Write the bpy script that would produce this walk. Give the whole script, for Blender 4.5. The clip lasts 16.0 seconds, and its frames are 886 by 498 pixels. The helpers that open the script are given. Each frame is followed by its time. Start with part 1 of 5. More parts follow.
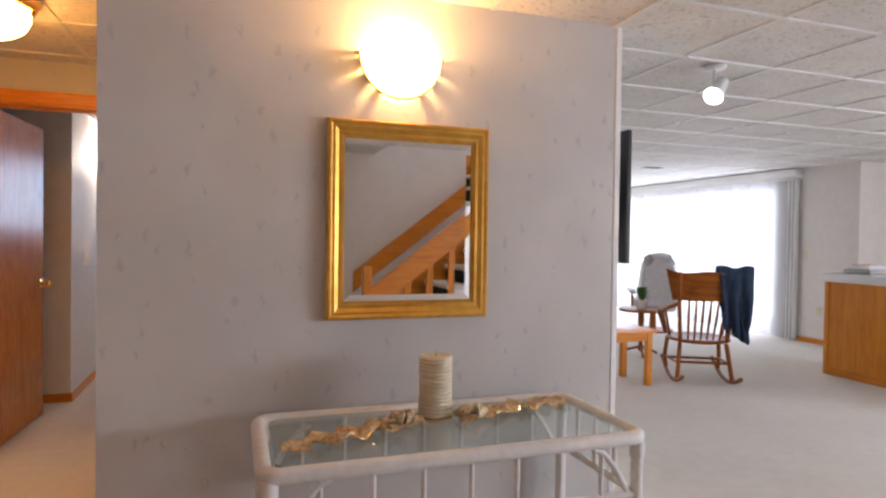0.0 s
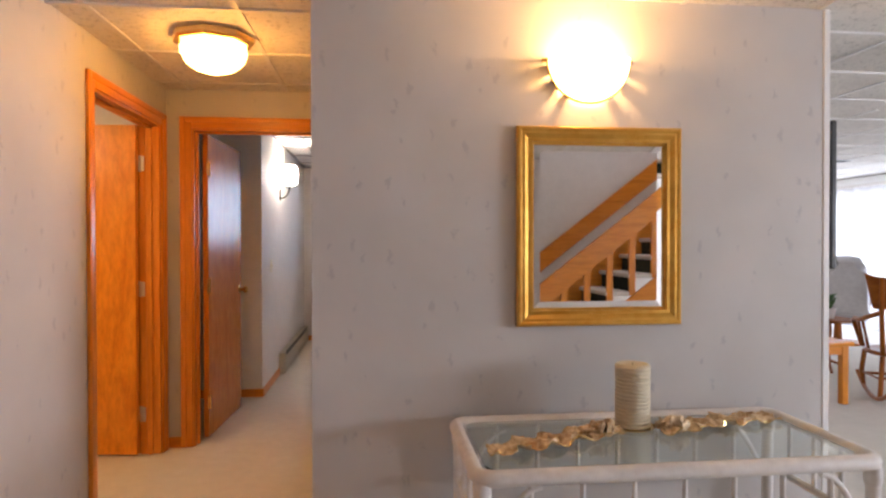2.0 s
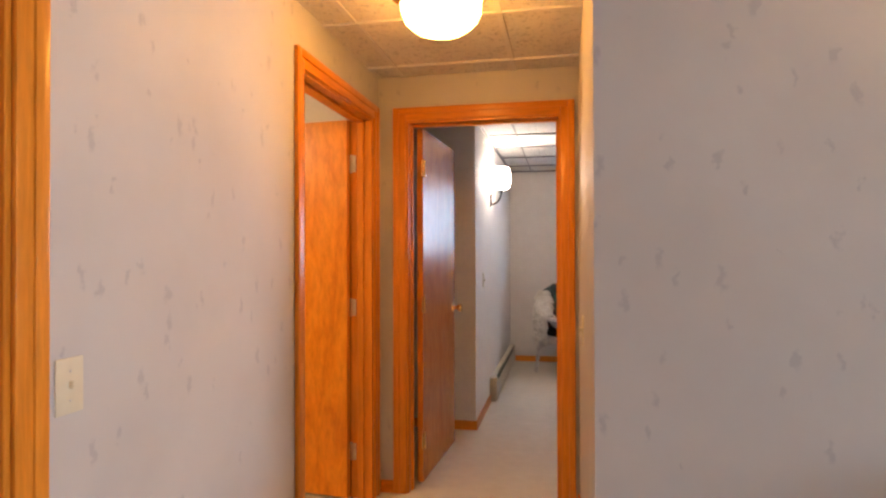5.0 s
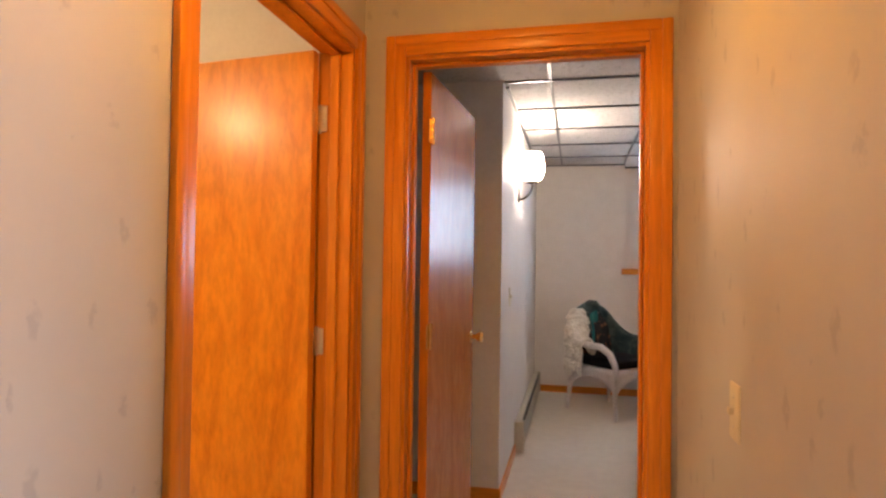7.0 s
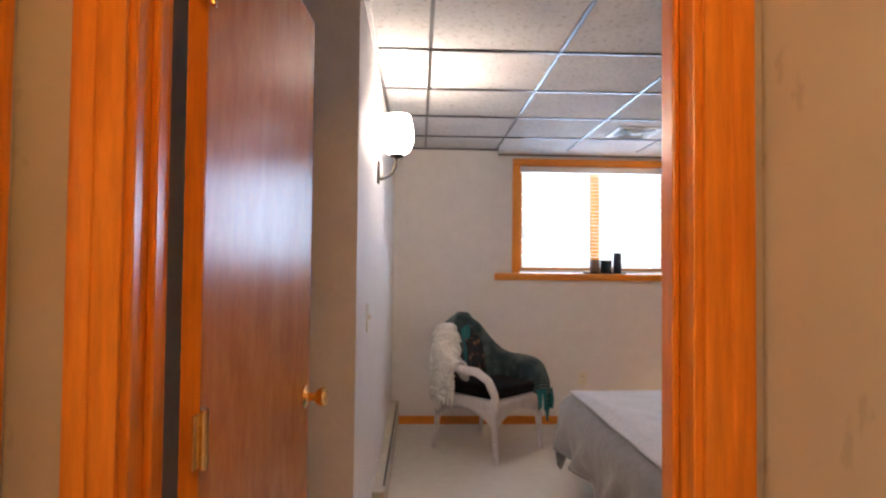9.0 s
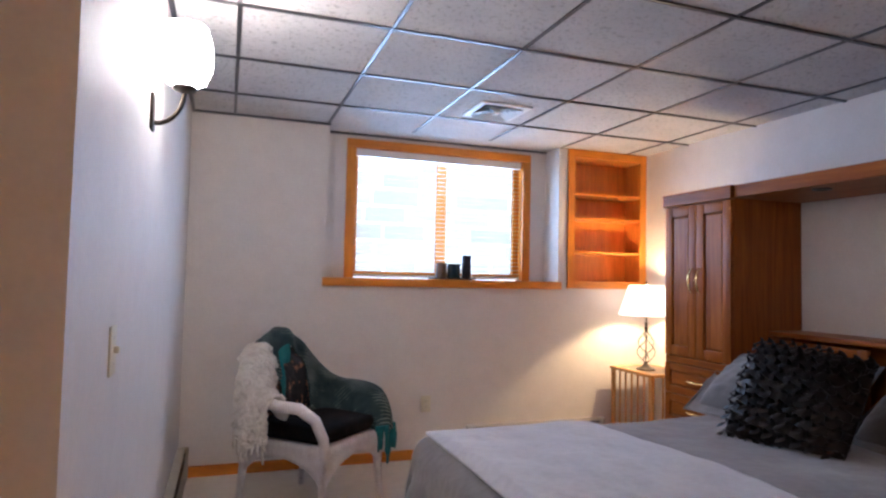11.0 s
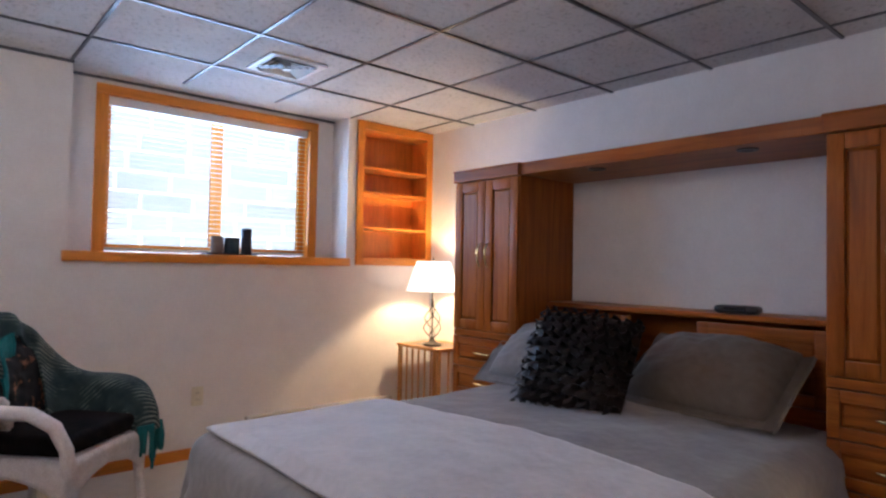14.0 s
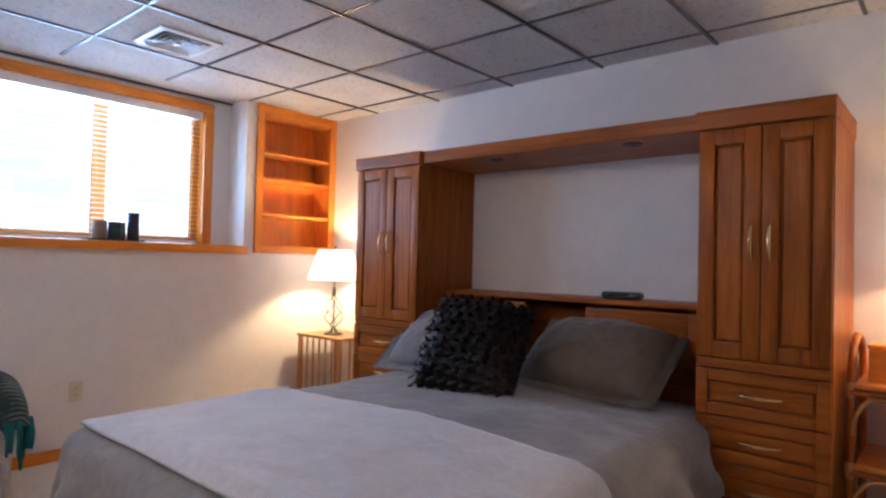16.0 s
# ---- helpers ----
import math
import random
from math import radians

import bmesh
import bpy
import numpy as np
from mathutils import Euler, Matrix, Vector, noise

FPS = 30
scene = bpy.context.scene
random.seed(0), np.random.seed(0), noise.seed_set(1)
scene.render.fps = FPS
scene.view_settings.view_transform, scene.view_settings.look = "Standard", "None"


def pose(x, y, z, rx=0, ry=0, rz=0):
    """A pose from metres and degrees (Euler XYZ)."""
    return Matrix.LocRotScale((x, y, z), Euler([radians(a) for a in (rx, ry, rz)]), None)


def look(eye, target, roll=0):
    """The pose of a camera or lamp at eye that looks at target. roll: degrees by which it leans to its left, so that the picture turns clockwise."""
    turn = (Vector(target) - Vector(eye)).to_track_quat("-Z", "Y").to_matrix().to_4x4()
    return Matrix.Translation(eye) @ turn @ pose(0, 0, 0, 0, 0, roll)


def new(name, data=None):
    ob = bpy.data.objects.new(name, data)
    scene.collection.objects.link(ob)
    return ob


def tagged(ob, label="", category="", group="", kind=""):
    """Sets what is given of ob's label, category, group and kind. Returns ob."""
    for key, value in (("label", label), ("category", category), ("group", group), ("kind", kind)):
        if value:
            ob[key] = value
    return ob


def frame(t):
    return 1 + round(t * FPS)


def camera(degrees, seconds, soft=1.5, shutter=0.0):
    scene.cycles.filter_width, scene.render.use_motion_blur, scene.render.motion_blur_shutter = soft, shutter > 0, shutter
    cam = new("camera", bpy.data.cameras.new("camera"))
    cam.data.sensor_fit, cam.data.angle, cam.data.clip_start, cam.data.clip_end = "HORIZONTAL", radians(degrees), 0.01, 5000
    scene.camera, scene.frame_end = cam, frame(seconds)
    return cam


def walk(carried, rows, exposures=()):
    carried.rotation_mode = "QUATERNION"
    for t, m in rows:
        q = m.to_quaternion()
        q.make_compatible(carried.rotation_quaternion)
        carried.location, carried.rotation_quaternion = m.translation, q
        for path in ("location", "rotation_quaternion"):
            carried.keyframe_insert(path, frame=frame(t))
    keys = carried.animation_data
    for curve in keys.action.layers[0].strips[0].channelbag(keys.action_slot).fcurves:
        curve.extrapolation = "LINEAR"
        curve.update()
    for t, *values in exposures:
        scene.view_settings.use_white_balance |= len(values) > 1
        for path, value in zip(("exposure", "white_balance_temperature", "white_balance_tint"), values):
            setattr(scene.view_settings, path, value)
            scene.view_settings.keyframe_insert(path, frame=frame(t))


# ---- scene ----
cam = camera(72.0, 16.0, soft=2.4)
PATH = [
    (0, (1.438, 0.528, 1.3), (2.083, 2.421, 1.262), 0.8),
    (0.5, (1.386, 0.532, 1.3), (1.956, 2.449, 1.268), 0.4),
    (1, (1.34, 0.534, 1.3), (1.801, 2.48, 1.274), 0.3),
    (1.5, (1.287, 0.543, 1.298), (1.623, 2.514, 1.278), 0.1),
    (2, (1.228, 0.564, 1.3), (1.441, 2.553, 1.28), -0.1),
    (2.5, (1.179, 0.594, 1.305), (1.266, 2.591, 1.283), -0.3),
    (3, (1.13, 0.647, 1.308), (1.095, 2.646, 1.289), -0.5),
    (3.5, (1.068, 0.746, 1.308), (0.926, 2.741, 1.295), -0.6),
    (4, (1.008, 0.896, 1.31), (0.759, 2.881, 1.307), -0.8),
    (4.5, (0.955, 1.115, 1.308), (0.597, 3.083, 1.317), -1.0),
    (7, (0.651, 2.51, 1.296), (0.226, 4.464, 1.341), 0.8),
    (7.5, (0.577, 2.811, 1.296), (0.268, 4.786, 1.345), 0.6),
    (7.8, (0.539, 2.995, 1.297), (0.306, 4.981, 1.347), 0.5),
    (8, (0.52, 3.121, 1.298), (0.339, 5.112, 1.353), -0.1),
    (8.5, (0.489, 3.435, 1.301), (0.435, 5.433, 1.361), -0.5),
    (9, (0.47, 3.721, 1.305), (0.547, 5.719, 1.365), 0.6),
    (11.3, (0.505, 4.8, 1.274), (1.27, 6.646, 1.367), 1.4),
    (11.5, (0.505, 4.86, 1.272), (1.34, 6.675, 1.36), 1.6),
    (12, (0.5, 4.936, 1.259), (1.479, 6.678, 1.34), 1.7),
    (12.5, (0.501, 4.971, 1.244), (1.591, 6.647, 1.317), 1.5),
    (13, (0.503, 4.987, 1.229), (1.678, 6.603, 1.296), 1.4),
    (13.5, (0.503, 4.984, 1.217), (1.749, 6.547, 1.281), 1.2),
    (14, (0.5, 4.974, 1.207), (1.809, 6.486, 1.268), 1.1),
    (14.5, (0.499, 4.961, 1.199), (1.866, 6.42, 1.26), 1.3),
    (15, (0.505, 4.943, 1.194), (1.922, 6.353, 1.246), 0.6),
    (15.5, (0.518, 4.933, 1.188), (1.986, 6.29, 1.234), 0.8),
    (16, (0.535, 4.933, 1.181), (2.052, 6.236, 1.224), 1.4),
]
walk(cam, [(t, look(eye, target, roll)) for t, eye, target, roll in PATH], exposures=[(0.0, -0.2, 6700, 19), (3.0, -0.1, 6800, 18), (4.5, 0.0, 6900, 18), (8.0, 0.05, 7100, 18), (9.2, 0.0, 6500, 18), (11.3, -0.1, 5650, 19), (12.5, -0.2, 5650, 19), (14.0, -0.2, 5650, 19), (16.0, 0.0, 5700, 19)])

# ---- world and large lights ----
H = 2.31        # bedroom ceiling
HH = 2.28       # hall and living room ceiling
world = bpy.data.worlds.new("world")
scene.world = world
world.use_nodes = True
sky = world.node_tree.nodes.new("ShaderNodeTexSky")
sky.sky_type = "NISHITA"
sky.sun_disc = False
sky.sun_elevation, sky.sun_rotation = radians(38), radians(100)
world.node_tree.nodes["Background"].inputs[1].default_value = 0.12
world.node_tree.links.new(sky.outputs[0], world.node_tree.nodes["Background"].inputs[0])


def lamp(name, kind, m, energy, color, size=0.1, size_y=None, spot=None):
    data = bpy.data.lights.new(name, kind)
    data.energy, data.color = energy, color
    if kind == "AREA":
        data.size = size
        if size_y:
            data.shape, data.size_y = "RECTANGLE", size_y
    elif kind == "SPOT":
        data.shadow_soft_size, data.spot_size, data.spot_blend = size, radians(spot), 0.6
    elif kind == "SUN":
        data.angle = size
    else:
        data.shadow_soft_size = size
    ob = new(name, data)
    ob.matrix_world = m
    return ob


lamp("sun", "SUN", look((0, 0, 10), (-6.0, -1.2, 4.0)), 1.0, (1.0, 0.95, 0.88), radians(8))
# the sky's light in the openings
lamp("sky_light_bedroom", "AREA", look((2.02, 9.132, 1.76), (2.02, 6.2, 1.76)), 37, (0.48, 0.71, 1.0), 1.25, 0.85)
lamp("sky_light_slider", "AREA", look((8.53, 8.96, 1.05), (4.0, 8.96, 1.05)), 150, (0.70, 0.82, 1.0), 4.0, 1.9)
# fill lamp added in an assumed kitchen window, out of view
lamp("fill_light_kitchen", "AREA", look((9.58, -0.5, 1.5), (2.0, 1.4, 0.3)), 350, (0.74, 0.85, 1.0), 2.3, 1.05)
# unseen fill lamp added under the closed shaft's ceiling, as daylight from the floor above
lamp("fill_light_stairs", "AREA", look((4.6, -1.4, 4.5), (4.2, -1.4, 0.0)), 60, (0.82, 0.88, 1.0), 2.4, 0.7)
# bulbs
lamp("sconce_bulb", "POINT", pose(2.065, 2.897, 2.035), 19, (1.0, 0.56, 0.20), 0.032)
lamp("bedroom_sconce_bulb", "POINT", pose(0.349, 6.82, 2.055), 22, (1.0, 0.84, 0.66), 0.05)
lamp("bedside_bulb", "POINT", pose(3.46, 8.50, 1.17), 36, (1.0, 0.68, 0.32), 0.03)
lamp("desk_bulb", "POINT", pose(3.50, 4.93, 1.30), 10, (1.0, 0.68, 0.32), 0.03)
lamp("bath_bulb", "POINT", pose(-1.6, 3.4, 2.1), 36, (1.0, 0.74, 0.42), 0.06)
lamp("track_bulb", "SPOT", look((3.90, 3.29, 2.06), (3.2, 3.0, 0.9)), 12, (1.0, 0.85, 0.65), 0.03, spot=70)


# ---- materials ----
def shader(name, rough=0.6, metal=0.0):
    m = bpy.data.materials.new(name)
    m.use_nodes = True
    b = m.node_tree.nodes["Principled BSDF"]
    b.inputs["Roughness"].default_value, b.inputs["Metallic"].default_value = rough, metal
    return m, m.node_tree, b


def node(tree, kind, **inputs):
    n = tree.nodes.new(kind)
    for key, value in inputs.items():
        n.inputs[key.replace("_", " ")].default_value = value
    return n


def coords(tree, scale=(1, 1, 1), rot=(0, 0, 0), kind="Object"):
    c = tree.nodes.new("ShaderNodeTexCoord")
    mp = tree.nodes.new("ShaderNodeMapping")
    mp.inputs["Scale"].default_value, mp.inputs["Rotation"].default_value = scale, rot
    tree.links.new(c.outputs[kind], mp.inputs[0])
    return mp.outputs[0]


def ramp(tree, fac, stops):
    r = tree.nodes.new("ShaderNodeValToRGB")
    e = r.color_ramp.elements
    while len(e) < len(stops):
        e.new(0.5)
    for el, (p, c) in zip(e, stops):
        el.position, el.color = p, (*c, 1)
    tree.links.new(fac, r.inputs[0])
    return r.outputs[0]


def mixed(tree, fac, a, b, mode="MIX"):
    m = tree.nodes.new("ShaderNodeMix")
    m.data_type, m.blend_type = "RGBA", mode
    for sock, v in ((m.inputs[0], fac), (m.inputs[6], a), (m.inputs[7], b)):
        if hasattr(v, "links"):
            tree.links.new(v, sock)
        else:
            sock.default_value = v if isinstance(v, (int, float)) else (*v, 1)
    return m.outputs[2]


def bump(tree, b, height, strength, dist=0.002):
    n = node(tree, "ShaderNodeBump", Strength=strength, Distance=dist)
    tree.links.new(height, n.inputs["Height"])
    tree.links.new(n.outputs[0], b.inputs["Normal"])


def noisy(name, c1, c2, scale=30.0, rough=0.6, bumps=0.2, dist=0.002, metal=0.0, fine=6.0, kind="Object", stretch=(1, 1, 1), sheen=0.0):
    """A surface with a slow and a fine variation between two colours, and relief."""
    m, t, b = shader(name, rough, metal)
    v = coords(t, stretch, kind=kind)
    slow = node(t, "ShaderNodeTexNoise", Scale=scale / fine, Detail=3.0)
    fast = node(t, "ShaderNodeTexNoise", Scale=scale, Detail=5.0)
    for n in (slow, fast):
        t.links.new(v, n.inputs[0])
    f = mixed(t, 0.5, slow.outputs[0], fast.outputs[0])
    t.links.new(ramp(t, f, [(0.35, c1), (0.65, c2)]), b.inputs["Base Color"])
    if bumps:
        bump(t, b, fast.outputs[0], bumps, dist)
    if sheen:
        b.inputs["Sheen Weight"].default_value = sheen
    return m


def wood(name, light, mid, dark, axis="Z", rough=0.28, scale=1.0):
    """Varnished wood, its grain along an axis."""
    m, t, b = shader(name, rough)
    st = {"Z": (9, 9, 0.7), "X": (0.7, 9, 9), "Y": (9, 0.7, 9)}[axis]
    info = t.nodes.new("ShaderNodeObjectInfo")
    c = t.nodes.new("ShaderNodeTexCoord")
    add = t.nodes.new("ShaderNodeVectorMath")
    add.operation = "ADD"
    mul = node(t, "ShaderNodeMath")
    mul.operation = "MULTIPLY"
    mul.inputs[1].default_value = 7.0
    t.links.new(info.outputs["Random"], mul.inputs[0])
    t.links.new(c.outputs["Object"], add.inputs[0])
    t.links.new(mul.outputs[0], add.inputs[1])
    mp = t.nodes.new("ShaderNodeMapping")
    mp.inputs["Scale"].default_value = [k * scale for k in st]
    t.links.new(add.outputs[0], mp.inputs[0])
    n1 = node(t, "ShaderNodeTexNoise", Scale=1.6, Detail=4.0, Roughness=0.6, Distortion=1.2)
    n2 = node(t, "ShaderNodeTexNoise", Scale=9.0, Detail=6.0, Roughness=0.7)
    for n in (n1, n2):
        t.links.new(mp.outputs[0], n.inputs[0])
    base = ramp(t, n1.outputs[0], [(0.3, dark), (0.5, mid), (0.72, light)])
    grain = ramp(t, n2.outputs[0], [(0.38, (0.55, 0.5, 0.45)), (0.6, (1, 1, 1))])
    t.links.new(mixed(t, 0.36, base, grain, "MULTIPLY"), b.inputs["Base Color"])
    bump(t, b, n2.outputs[0], 0.12, 0.001)
    b.inputs["Specular IOR Level"].default_value = 0.35
    b.inputs["Coat Weight"].default_value, b.inputs["Coat Roughness"].default_value = 0.08, 0.2
    return m


def wallpaper():
    """Pale grey paper with small scattered sprigs."""
    m, t, b = shader("wallpaper", 0.55)
    v = coords(t, (1, 1, 1))
    soft = node(t, "ShaderNodeTexNoise", Scale=2.5, Detail=3.0)
    warp = node(t, "ShaderNodeTexNoise", Scale=38.0, Detail=3.0)
    t.links.new(v, soft.inputs[0]); t.links.new(v, warp.inputs[0])
    bent = mixed(t, 0.05, v, warp.outputs["Color"], "ADD")
    out = None
    for k, (rx, sc, cut) in enumerate(((0.55, 6.0, 0.172), (-0.75, 6.6, 0.142))):
        mp = t.nodes.new("ShaderNodeMapping")
        mp.inputs["Rotation"].default_value = (rx, rx, 0.3)
        mp.inputs["Scale"].default_value = (3.9, 3.9, 1.7)
        mp.inputs["Location"].default_value = (k * 3.3, k * 1.7, k)
        t.links.new(bent, mp.inputs[0])
        vo = node(t, "ShaderNodeTexVoronoi", Scale=sc / 2.0, Randomness=0.75)
        t.links.new(mp.outputs[0], vo.inputs[0])
        r = ramp(t, vo.outputs["Distance"], [(cut * 0.55, (1, 1, 1)), (cut, (0, 0, 0))])
        out = r if out is None else mixed(t, 1.0, out, r, "LIGHTEN")
    base = ramp(t, soft.outputs[0], [(0.35, (0.53, 0.51, 0.49)), (0.65, (0.58, 0.56, 0.54))])
    fade = node(t, "ShaderNodeMath")
    fade.operation = "MULTIPLY"
    fade.inputs[1].default_value = 0.40
    t.links.new(out, fade.inputs[0])
    t.links.new(mixed(t, fade.outputs[0], base, (0.33, 0.33, 0.36)), b.inputs["Base Color"])
    bump(t, b, warp.outputs[0], 0.06, 0.001)
    return m


def carpet():
    m, t, b = shader("carpet", 0.95)
    v = coords(t)
    slow = node(t, "ShaderNodeTexNoise", Scale=1.7, Detail=4.0)
    tuft = node(t, "ShaderNodeTexNoise", Scale=160.0, Detail=4.0)
    mid = node(t, "ShaderNodeTexNoise", Scale=14.0, Detail=4.0)
    for n in (slow, tuft, mid):
        t.links.new(v, n.inputs[0])
    f = mixed(t, 0.4, mixed(t, 0.5, slow.outputs[0], mid.outputs[0]), tuft.outputs[0])
    t.links.new(ramp(t, f, [(0.3, (0.58, 0.53, 0.45)), (0.7, (0.77, 0.72, 0.64))]), b.inputs["Base Color"])
    bump(t, b, tuft.outputs[0], 0.7, 0.006)
    b.inputs["Sheen Weight"].default_value = 0.25
    return m


def ceiling_tile(name, c1, c2):
    """Mineral fibre panel with fissures and pin holes."""
    m, t, b = shader(name, 0.9)
    v = coords(t)
    a = node(t, "ShaderNodeTexNoise", Scale=45.0, Detail=5.0, Roughness=0.65, Distortion=0.8)
    w = node(t, "ShaderNodeTexNoise", Scale=3.0, Detail=2.0)
    for n in (a, w):
        t.links.new(v, n.inputs[0])
    pits = ramp(t, a.outputs[0], [(0.36, (0.55, 0.55, 0.55)), (0.46, (1, 1, 1))])
    base = ramp(t, w.outputs[0], [(0.3, c1), (0.7, c2)])
    t.links.new(mixed(t, 0.8, base, pits, "MULTIPLY"), b.inputs["Base Color"])
    bump(t, b, a.outputs[0], 0.6, 0.004)
    return m


def glowing(name, color, strength, base=(0.9, 0.88, 0.82)):
    m, t, b = shader(name, 0.3)
    b.inputs["Base Color"].default_value = (*base, 1)
    b.inputs["Emission Color"].default_value, b.inputs["Emission Strength"].default_value = (*color, 1), strength
    return m


def glass(name, tint=(0.92, 0.97, 0.95), rough=0.02):
    m, t, b = shader(name, rough)
    b.inputs["Base Color"].default_value = (*tint, 1)
    b.inputs["Transmission Weight"].default_value, b.inputs["IOR"].default_value = 1.0, 1.45
    return m


PAPER = wallpaper()
CARPET = carpet()
PAINT = noisy("white_paint", (0.73, 0.69, 0.65), (0.79, 0.75, 0.71), 60, 0.6, 0.08, 0.001)
TRIMPAINT = noisy("white_gloss_paint", (0.78, 0.78, 0.77), (0.84, 0.84, 0.83), 40, 0.35, 0.05)
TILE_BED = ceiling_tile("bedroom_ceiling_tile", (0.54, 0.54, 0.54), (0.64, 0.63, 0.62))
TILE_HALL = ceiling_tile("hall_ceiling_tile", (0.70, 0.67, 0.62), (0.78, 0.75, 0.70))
GRID_DARK = noisy("grey_metal_grid", (0.09, 0.09, 0.10), (0.13, 0.13, 0.14), 40, 0.3, 0.03, metal=0.85)
GRID_WHITE = noisy("white_metal_grid", (0.70, 0.68, 0.65), (0.75, 0.73, 0.70), 40, 0.5, 0.02)
OAK = {a: wood("orange_oak_" + a.lower(), (0.86, 0.33, 0.042), (0.77, 0.27, 0.028), (0.66, 0.215, 0.020), a) for a in "XYZ"}
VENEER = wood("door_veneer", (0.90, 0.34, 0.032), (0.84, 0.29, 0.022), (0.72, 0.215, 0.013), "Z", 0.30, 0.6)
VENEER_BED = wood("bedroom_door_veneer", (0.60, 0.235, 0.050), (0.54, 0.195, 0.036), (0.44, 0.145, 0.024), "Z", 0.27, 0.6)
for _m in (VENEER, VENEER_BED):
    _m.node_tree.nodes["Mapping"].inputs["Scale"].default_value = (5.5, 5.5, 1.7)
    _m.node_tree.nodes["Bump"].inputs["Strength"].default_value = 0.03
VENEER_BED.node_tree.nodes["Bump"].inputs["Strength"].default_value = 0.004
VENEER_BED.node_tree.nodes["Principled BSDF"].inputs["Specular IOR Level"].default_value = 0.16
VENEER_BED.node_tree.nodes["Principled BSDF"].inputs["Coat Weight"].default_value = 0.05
CABINET = {a: wood("cabinet_oak_" + a.lower(), (0.42, 0.130, 0.013), (0.32, 0.088, 0.008), (0.21, 0.050, 0.004), a, 0.42) for a in "XYZ"}
for _m in CABINET.values():
    _m.node_tree.nodes["Principled BSDF"].inputs["Specular IOR Level"].default_value = 0.22
    _m.node_tree.nodes["Principled BSDF"].inputs["Coat Weight"].default_value = 0.0
GOLD = noisy("gold_leaf_frame", (0.60, 0.31, 0.05), (0.74, 0.44, 0.10), 25, 0.36, 0.15, metal=0.8)
BRASS = noisy("polished_brass", (0.80, 0.56, 0.22), (0.90, 0.66, 0.30), 30, 0.2, 0.02, metal=1.0)
STEEL = noisy("aged_steel", (0.58, 0.56, 0.53), (0.74, 0.72, 0.69), 60, 0.36, 0.05, metal=1.0)
IRON = noisy("dark_bronze_iron", (0.035, 0.028, 0.022), (0.07, 0.055, 0.042), 40, 0.42, 0.1, metal=0.7)
BLACK = noisy("black_plastic", (0.012, 0.012, 0.013), (0.025, 0.025, 0.027), 60, 0.3, 0.03)
IVORY = noisy("ivory_plastic", (0.68, 0.62, 0.46), (0.74, 0.68, 0.52), 40, 0.4, 0.02)
GLASS = glass("clear_glass")
GLASS_GREEN = glass("greenish_table_glass", (0.86, 0.95, 0.92))
MIRROR, _t, _b = shader("mirror_silver", 0.015, 1.0)
_b.inputs["Base Color"].default_value = (0.90, 0.91, 0.91, 1)
SHADE_HALL = glowing("lit_ribbed_glass", (1.0, 0.47, 0.095), 31.0)
SHADE_WARM = glowing("lit_frosted_glass", (1.0, 0.58, 0.22), 15.0)
SHADE_BED = glowing("lit_opal_glass", (1.0, 0.88, 0.74), 56.0)
SHADE_CLOTH = glowing("lit_linen_shade", (1.0, 0.84, 0.62), 2.6)
SPOT_LIT = glowing("lit_bulb", (1.0, 0.93, 0.82), 12.0)
# duvet grey with warm lamplight and shade mixed into the colour
DUVET_SHADED = noisy("shaded_warm_sham", (0.100, 0.075, 0.054), (0.145, 0.112, 0.084), 26, 0.85, 0.5, 0.006, sheen=0.2)
DUVET = noisy("grey_duvet", (0.175, 0.168, 0.168), (0.245, 0.232, 0.228), 26, 0.85, 0.5, 0.006, sheen=0.3)
THROW = noisy("pale_fleece", (0.50, 0.485, 0.495), (0.62, 0.60, 0.61), 34, 0.9, 0.5, 0.006, sheen=0.5)
RUFFLE = noisy("black_brown_satin", (0.006, 0.004, 0.0035), (0.022, 0.013, 0.010), 30, 0.38, 0.2)
RUFFLE.node_tree.nodes["Principled BSDF"].inputs["Specular IOR Level"].default_value = 0.22
TEAL = noisy("teal_knit", (0.004, 0.020, 0.025), (0.030, 0.052, 0.052), 18, 0.9, 0.6, 0.005, fine=3.0)
_t = TEAL.node_tree
_b = _t.nodes["Principled BSDF"]
_src = _b.inputs["Base Color"].links[0].from_socket
_v = coords(_t, (1, 1, 1), kind="Object")
_w = node(_t, "ShaderNodeTexWave", Scale=22.0, Distortion=1.5, Detail=2.0)
_w.bands_direction = "DIAGONAL"
_n = node(_t, "ShaderNodeTexNoise", Scale=7.0, Detail=3.0)
for _k in (_w, _n):
    _t.links.new(_v, _k.inputs[0])
_line = ramp(_t, _w.outputs[0], [(0.55, (0, 0, 0)), (0.80, (1, 1, 1))])
_patch = ramp(_t, _n.outputs[0], [(0.44, (0, 0, 0)), (0.58, (0.8, 0.8, 0.8))])
_mask = mixed(_t, 1.0, _line, _patch, "MULTIPLY")
_mx = _t.nodes.new("ShaderNodeMix")
_mx.data_type = "RGBA"
_t.links.new(_mask, _mx.inputs["Factor"])
_t.links.new(_src, _mx.inputs["A"])
_mx.inputs["B"].default_value = (0.20, 0.23, 0.19, 1)
_t.links.new(_mx.outputs["Result"], _b.inputs["Base Color"])
TEALDARK = noisy("teal_fringe", (0.005, 0.10, 0.11), (0.01, 0.17, 0.18), 60, 0.9, 0.5, 0.004)
